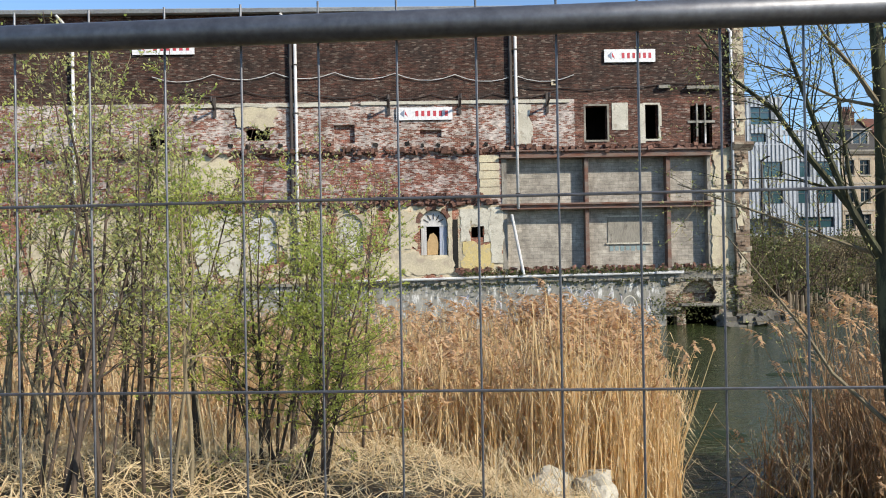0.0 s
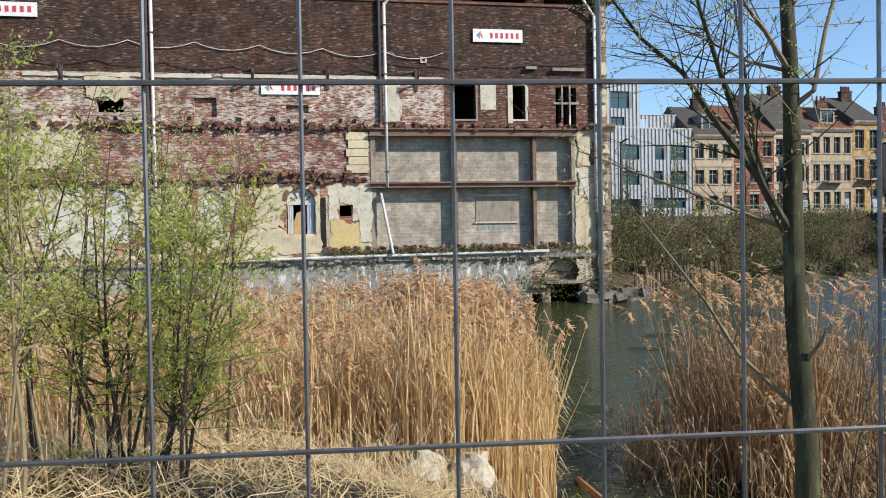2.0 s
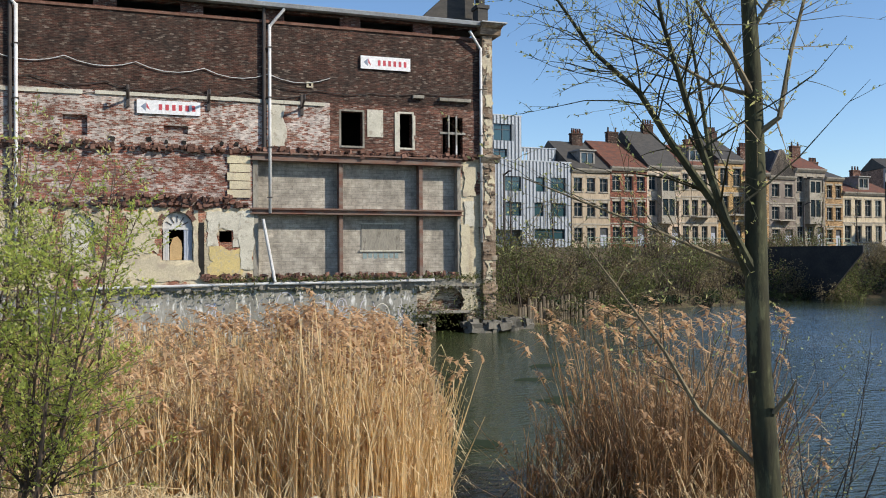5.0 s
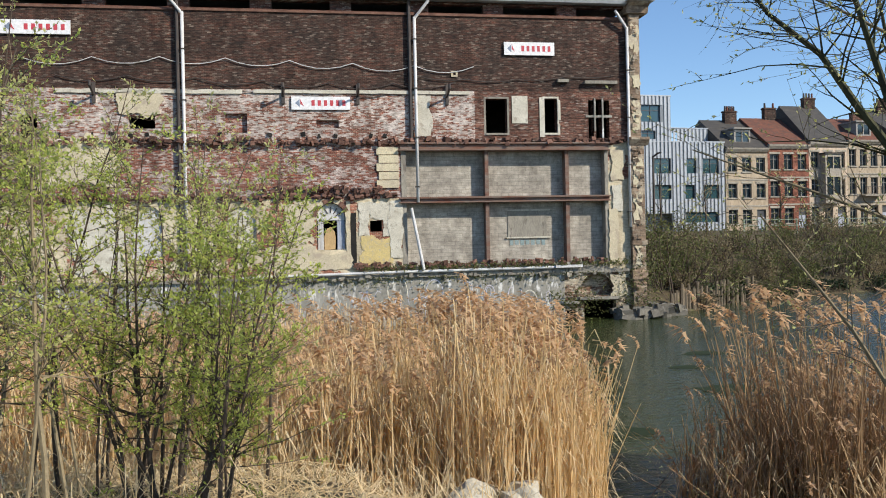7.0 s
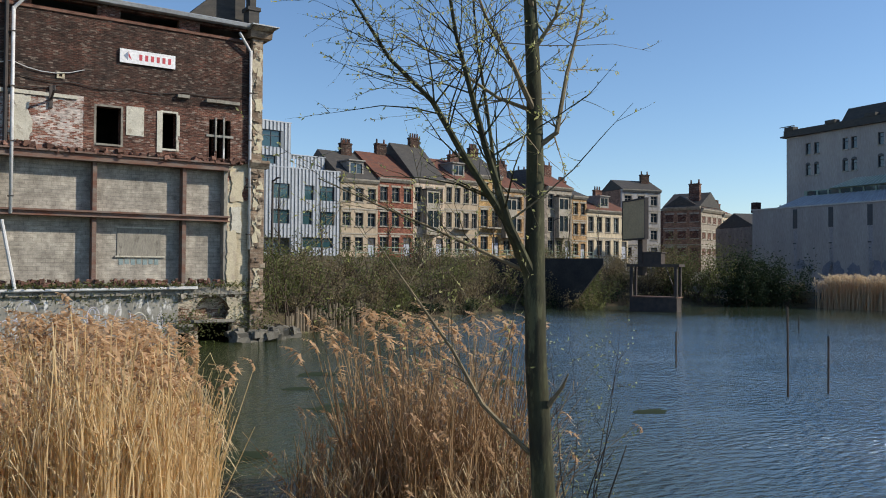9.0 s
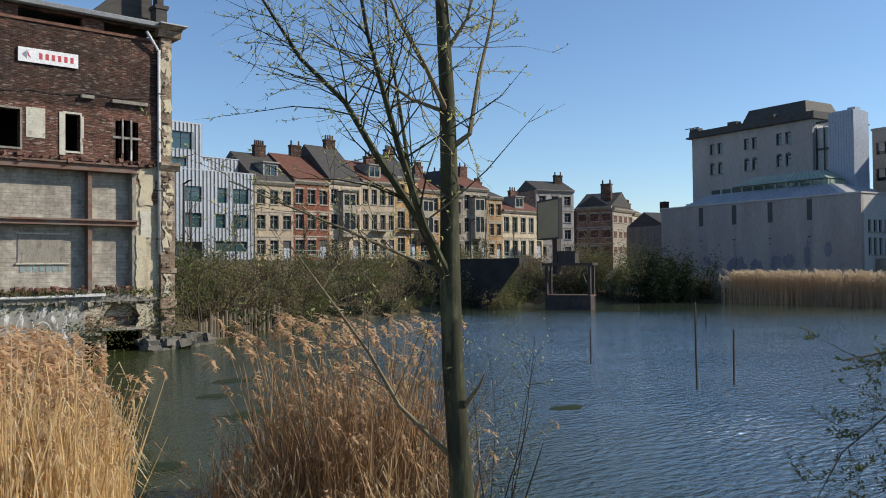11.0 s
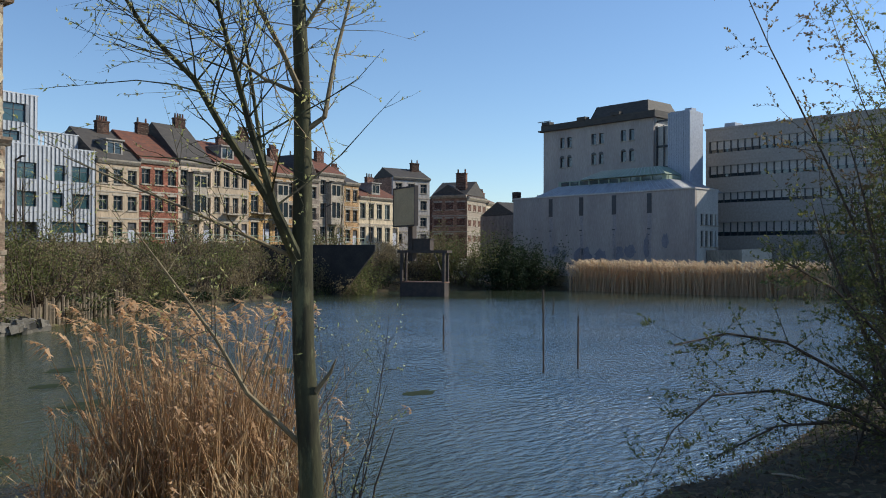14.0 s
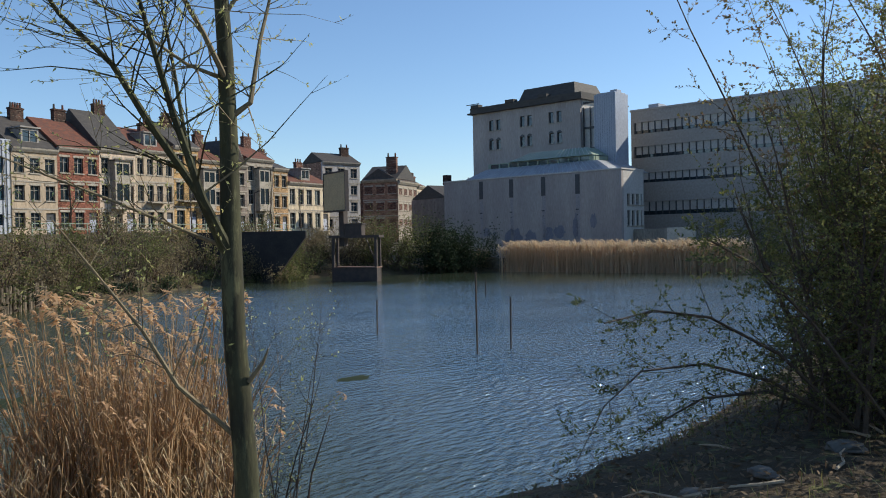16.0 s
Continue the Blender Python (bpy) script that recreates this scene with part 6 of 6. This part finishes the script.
thicket(10.9, 2.5, 10, 5.0, 84, LEAF_DARK, (0.0, 0.0), leaves=12)
willow_shrub("bare_shrub", "bare twiggy shrub growing at the water's edge", 6.3, 7.6, 9, 1.6, 2.7, 91, LEAF_BUD, BARK_DARK, 1, tw=12, spread=0.3, leaf_len=0.03, twl=0.7, z=-0.15, thick=0.012, sub=2)
willow_shrub("bare_shrub", "bare twiggy shrub growing at the water's edge", 4.9, 10.6, 7, 1.0, 1.9, 92, LEAF_BUD, BARK_DARK, 1, tw=10, spread=0.4, leaf_len=0.03, twl=0.6, z=-0.1, thick=0.01, sub=2)
willow_shrub("bare_shrub", "bare twiggy shrub with few buds on the steep bank", 4.95, 6.25, 7, 1.7, 2.5, 93, LEAF_BUD, BARK_DARK, 2, tw=12, spread=0.3, leaf_len=0.03, twl=0.55, thick=0.01, sub=2)
# low arching branch over the water
ar = random.Random(3)
arch_t = thing("arching_branch", "bare arching branch reaching out over the water", "branch")
SWEEPS = ([(8.3, 2.3, 2.4), (7.7, 2.8, 2.85), (7.1, 3.2, 3.05), (6.5, 3.5, 3.05), (6.0, 3.6, 2.85), (5.6, 3.65, 2.5)], [(8.2, 2.2, 2.4), (7.6, 2.7, 3.1), (7.0, 3.1, 3.45), (6.4, 3.35, 3.55), (5.8, 3.5, 3.5)],
          [(8.6, 2.4, 2.4), (8.0, 2.9, 2.7), (7.4, 3.3, 2.7), (6.9, 3.6, 2.5)], [(8.0, 1.9, 2.5), (7.4, 2.4, 3.4), (6.8, 2.7, 3.9), (6.3, 2.9, 4.1)])
for pts in SWEEPS:
    pts = [Vector(p) for p in pts]
    bb_, lb_ = Build(), Build()
    rad = [0.018, 0.015, 0.011, 0.008, 0.005, 0.003][:len(pts)]
    bb_.tube(pts, rad, 6)
    twigs(ar, bb_, lb_, pts, rad, 34, 0.5, 8, 0.034, 0.009, sub=3, start=0.1, droop=0.25, thick=0.35)
    br = part("branch", bb_, BARK_DARK, arch_t)
    part("foliage", lb_, LEAF_DARK, br)


# ---- far bushes, street trees ----
def bush(x, y, h, w, seed, mat, n_=1100, leaf=0.16):
    r = random.Random(seed)
    z0 = ground_z(x, y)
    t = thing("bush", "spring bush with sparse leaves on the embankment", "bush", group="bushes on the embankment")
    sb, lb = Build(), Build()
    loose = 0.1 if n_ < 1500 else 0.16
    tips = []
    for _ in range(16):
        d = Vector((r.gauss(0, 0.45), r.gauss(0, 0.45), 1))
        pts, rad = grow(r, (x + r.gauss(0, w * 0.2), y + r.gauss(0, w * 0.2), z0 - 0.2), d, h * r.uniform(0.7, 1.05), 0.05, 5, 0.12, 0.02, 6)
        sb.tube(pts, rad, 4, False)
        tips += pts[2:]
    for _ in range(n_):
        c = r.choice(tips)
        p = c + Vector((r.gauss(0, w * loose), r.gauss(0, w * loose), r.gauss(0, h * loose * 0.8)))
        if p.z < z0:
            p.z = z0 + r.uniform(0, 0.5)
        kite(lb, p, Vector((r.gauss(0, 1), r.gauss(0, 1), r.gauss(0, 0.8))), leaf * r.uniform(0.5, 1.4), leaf * 0.3, Vector((r.gauss(0, 1), r.gauss(0, 1), r.gauss(0, 1))))
    tagged(part("stem_work", sb, BARK_DARK, t), kind="stuff")
    part("crown", lb, mat, t)


br_ = random.Random(21)
line = [(20.5, 50), (26, 53.5), (31, 58), (38, 60), (45, 62), (51, 66), (58, 67), (66, 67.5), (72, 64), (76, 61)]
k = 0
for (ax, ay), (bx, by) in zip(line, line[1:]):
    n_b = 9
    for i in range(n_b):
        f = (i + br_.random()) / n_b
        off = br_.choice((-0.6, 0.2, 1.5, 3.5, 6.0, 9.0))
        x, y = ax + (bx - ax) * f + br_.uniform(-0.5, 0.5), ay + (by - ay) * f + off
        if 54 < x < 60 and off < 1:
            continue
        bush(x, y, br_.choice((1.4, 2.0, 2.6, 3.2, 4.2)), br_.uniform(2.2, 3.6), 100 + k, br_.choice((LEAF_BUSH, LEAF_BUSH_BROWN)), 640, 0.19)
        k += 1
for x, y, h in ((78.8, 56.6, 6.0), (80.5, 55.4, 6.4), (82.5, 54.4, 5.4), (80.5, 57.6, 6.6)):
    bush(x, y, h * 0.9, 2.3, 200 + int(x), LEAF_EVERGREEN, 3600, 0.26)
for x, y, h in ((73.5, 61.4, 6.0), (75.2, 60.2, 6.4), (76.8, 58.9, 6.0), (71, 63.5, 5.6), (74.6, 62.5, 5.9), (84.5, 53.5, 2.2)):
    bush(x, y, h, 2.4, 220 + int(x), LEAF_BUSH_BROWN if h < 5.95 else LEAF_BUSH, 2400, 0.2)
for x, y, h in ((100, 30, 7), (104, 26, 8), (97, 24, 6)):
    bush(x, y, h, 5, 240 + int(x), LEAF_BUSH, 1500, 0.22)
for x, y, h in ((59.8, 60.6, 2.6), (61.2, 62.0, 3.0), (58.6, 61.8, 3.4), (56.8, 64.2, 3.6), (55.0, 65.5, 3.6), (63.5, 64.5, 3.2), (65.5, 65, 3.4)):
    bush(x, y, h, 2.8, 260 + int(x * 3), LEAF_BUSH if int(x) % 2 else LEAF_BUSH_BROWN, 1100, 0.2)
# low scrub along the water's edge
edge = [(22.6, 48.2), (31, 56.2), (44, 59.8), (53, 64.4), (66, 64.8), (72, 60.8)]
edge = [(x, y - 0.5) for x, y in edge]
for (ax, ay), (bx, by) in zip(edge, edge[1:]):
    n_b = max(3, int(math.hypot(bx - ax, by - ay) / 1.9))
    for i in range(n_b):
        f = (i + br_.uniform(0.2, 0.8)) / n_b
        x, y = ax + (bx - ax) * f, ay + (by - ay) * f + br_.uniform(-0.3, 0.9)
        if math.hypot(x - 61.5, y - 54) < 4:
            continue
        bush(x, y, br_.uniform(0.8, 1.7), br_.uniform(1.8, 2.8), 400 + int(x * 5), br_.choice((LEAF_BUSH, LEAF_EVERGREEN, LEAF_BUSH_BROWN)), 420, 0.2)
for i, (x, y, h) in enumerate(((47, 78, 7), (55, 79, 7.5), (63, 80, 7.0), (77, 82, 8.5), (84, 83, 8), (29, 66, 6.5), (35, 70, 6))):
    r = random.Random(300 + i)
    t = thing("street_tree", "bare young street tree before the houses", "tree", group="street trees")
    z0 = 4.2
    pts, rad = grow(r, (x, y, z0), (0, 0, 1), h, 0.11, 6, 0.03, 0.03, 8)
    sb, lb, db = Build().tube(pts, rad, 7), Build(), Build()
    twigs(r, db, lb, pts, rad, 26, 2.0, 2, 0.1, 0.03, sub=3, start=0.35, thick=0.35, spread=0.7, rise=0.1)
    part("trunk", sb, BARK_DARK, t)
    part("branch_work", db, BARK_DARK, t)
    tagged(part("bud_spray", lb, LEAF_BUD, t), kind="stuff")

# ivy and weeds clinging to the factory
iv = random.Random(15)
weeds = Build()
for _ in range(4200):
    q = iv.random()
    if q < 0.35:
        x, z = iv.uniform(3, 17.5), 2.95 + abs(iv.gauss(0, 0.14))
    elif q < 0.7:
        x, z = iv.gauss(18.3, 0.7), iv.uniform(0.0, 1.0) ** 1.8 * 3.4
    elif q < 0.85:
        x, z = iv.uniform(-6, 16), 2.6 - abs(iv.gauss(0, 0.25))
    else:
        x, z = iv.gauss(14.4, 1.1), iv.gauss(0.9, 0.5)
    kite(weeds, Vector((x, FY - iv.uniform(0.05, 0.5), z)), Vector((iv.gauss(0, 1), iv.gauss(0, 1), iv.gauss(0.3, 1))), iv.uniform(0.06, 0.2), 0.035, Vector((iv.gauss(0, 1), 1, iv.gauss(0, 1))))
tagged(part("wall_weeds", weeds, LEAF_BUSH), "weeds and ivy clinging to the factory's ledges", "weeds", kind="stuff")
rb = random.Random(16)
rubble = Build()
for _ in range(120):
    x = rb.uniform(16.8, 21)
    rubble.chunk((x, FY - rb.uniform(0.1, 1.4) + max(0, x - 19) * 0.8, rb.uniform(-0.1, 0.5)), (rb.uniform(0.2, 0.6), rb.uniform(0.2, 0.5), rb.uniform(0.2, 0.5)), rb)
tagged(part("rubble", rubble, STONE_DARK), "heap of broken masonry at the factory's corner", "rubble", kind="stuff")

# ---- bank details ----
gr = random.Random(18)
grass = Build()
for _ in range(4200):
    x, y = gr.uniform(2.5, 12), gr.uniform(-0.5, 5.2)
    if gr.random() < 0.35:
        x, y = gr.uniform(-5, 2.5), gr.uniform(3.2, 9)
    if pond_distance(np.array([x]), np.array([y]))[0] < 0.15 or noise.noise(Vector((x * 1.3, y * 1.3, 4))) < -0.05:
        continue
    z = ground_z(x, y) - 0.02
    kite(grass, Vector((x, y, z)), Vector((gr.gauss(0, 0.5), gr.gauss(0, 0.5), 1)), gr.uniform(0.06, 0.2), 0.005)
tagged(part("bank_grass", grass, GRASS), "thin tufts of grass on the bank", "grass", kind="stuff")


lr_ = random.Random(52)
leaves_b = Build()
for _ in range(9000):
    x, y = lr_.uniform(3.5, 12), lr_.uniform(-0.5, 5.4)
    if pond_distance(np.array([x]), np.array([y]))[0] < 0.1:
        continue
    kite(leaves_b, Vector((x, y, ground_z(x, y) + lr_.uniform(0.0, 0.07))), Vector((lr_.gauss(0, 1), lr_.gauss(0, 1), lr_.gauss(0, 0.35))), lr_.uniform(0.03, 0.1), lr_.uniform(0.006, 0.02), Vector((lr_.gauss(0, 0.6), lr_.gauss(0, 0.6), 1)))
tagged(part("leaf_litter", leaves_b, leaf_mat("dead_brown_leaf", (0.24, 0.17, 0.1), (0.1, 0.07, 0.045), 0.2, 0.9)), "dead brown leaves scattered on the bank", "litter", kind="stuff")


def lump(name, label, category, x, y, sx, sy, sz, mat, seed, z=None):
    bm = bmesh.new()
    bmesh.ops.create_icosphere(bm, subdivisions=3, radius=1)
    for v in bm.verts:
        n_ = noise.noise(v.co * 1.6 + Vector((seed, 0, 0))) * 0.35 + noise.noise(v.co * 4 + Vector((seed, 3, 0))) * 0.12
        v.co *= 1 + n_
        v.co = Vector((v.co.x * sx, v.co.y * sy, v.co.z * sz))
    me = bpy.data.meshes.new(name)
    bm.to_mesh(me)
    bm.free()
    me.materials.append(mat)
    ob = tagged(new(name, me), label, category)
    ob.matrix_basis = pose(x, y, (ground_z(x, y) if z is None else z) + sz * 0.4, 0, 0, seed * 47)
    return ob


lump("boulder", "pale weathered boulder lying among the reed stalks", "stone", 2.05, 10.7, 0.42, 0.26, 0.26, STONE, 1)
lump("boulder", "pale weathered boulder lying among the reed stalks", "stone", 2.62, 10.6, 0.34, 0.26, 0.28, STONE, 2)
lump("boulder", "pale broken stone in the reed litter", "stone", 1.9, 10.1, 0.26, 0.2, 0.17, STONE, 3)
lump("boulder", "flat pale stone near the water's edge", "stone", 2.7, 9.6, 0.27, 0.22, 0.13, STONE, 4)
for i, (x, y, s) in enumerate(((6.6, 2.6, 0.12), (7.6, 2.2, 0.16), (5.9, 2.9, 0.1), (7.0, 1.7, 0.13))):
    lump("stone", "grey stone half sunk in the bank soil", "stone", x, y, s * 1.0, s * 0.7, s * 0.35, STONE_DARK, 5 + i)
tagged(part("plank", Build().tube([(2.95, 5.9, 1.72), (3.5, 7.85, 1.32), (5.03, 13.4, 0.0)], 0.05, 6), PLANK_RED), "orange-brown plank sloping down to the water", "plank")
for i, (x, y, z1, lx) in enumerate(((27.96, 23.8, 1.5, 0.0), (24.8, 16.7, 2.9, -0.05), (26.6, 16.4, 1.9, 0.03), (49.2, 31.5, 1.2, 0.0))):
    tagged(part("water_stake", Build().tube([(x, y, -1), (x + lx, y, z1)], 0.035, 6), BARK_DARK), "thin dark stake standing in the water", "stake", group="stakes in the pond")
for i, pts in enumerate(([(5.1, 5.95, 1.4), (5.19, 5.86, 2.2), (5.3, 5.74, 2.69)], [(5.0, 13.0, 0.05), (6.4, 14.6, 0.3), (7.6, 15.0, 0.08)])):
    tagged(part("bare_twig", Build().tube(pts, [0.012, 0.009, 0.004], 5), BARK_DARK), "bare dead twig sticking out by the water", "twig")
rt = random.Random(30)
for i in range(7):
    x, y = rt.uniform(5.2, 8.2), rt.uniform(1.6, 3.4)
    a = rt.uniform(0, 3.1)
    pts = [(x + math.cos(a) * f, y + math.sin(a) * f + rt.uniform(-0.05, 0.05), ground_z(x + math.cos(a) * f, y + math.sin(a) * f) + rt.uniform(0.01, 0.05)) for f in (0, 0.2, 0.4, 0.6)]
    tagged(part("fallen_stick", Build().tube(pts, [0.014, 0.012, 0.009, 0.005], 5), WOOD_LOG), "pale fallen stick lying on the bank", "stick", group="sticks on the bank")
# floating scum on the water
sc = random.Random(44)
for i in range(9):
    x, y = sc.uniform(6, 20), sc.uniform(14, 30)
    s = sc.uniform(0.3, 0.9)
    b = Build()
    n_ = 18
    b.add([(x + s * 1.6 * math.cos(2 * math.pi * j / n_) * sc.uniform(0.6, 1.1), y + s * math.sin(2 * math.pi * j / n_) * sc.uniform(0.6, 1.1), 0.006) for j in range(n_)] + [(x, y, 0.008)], [(j, (j + 1) % n_, n_) for j in range(n_)])
    tagged(part("floating_weed", b, LEAF_EVERGREEN), "thin patch of weed floating on the pond", "weed", group="floating weed")

# ---- wire fence at the camera's side ----
fence = thing("mesh_fence", "galvanised temporary mesh fence panel with a round top tube", "fence", pose(0.308, 0.929, 0, 0, 0, -5.8))
for k in range(-16, 20):
    part("upright_wire", Build().tube([(0.1 * k, 0, 2.57), (0.1 * k + 0.004, 0, 4.5)], 0.0016, 6), GALVANISED, fence)
for k in range(8):
    z = 4.247 - 0.242 * k
    if z > 2.6:
        part("cross_wire", Build().tube([(-1.66, -0.0035, z), (1.96, -0.0035, z)], 0.0019, 6), GALVANISED, fence)
part("top_tube", Build().tube([(-1.7, -0.014, 4.462), (2.0, -0.014, 4.462)], 0.018, 14), GALVANISED, fence, smooth=True)
for x in (-1.7, 2.0):
    part("end_post", Build().tube([(x, -0.014, 2.5), (x, -0.014, 4.462)], 0.02, 12), GALVANISED, fence, smooth=True)
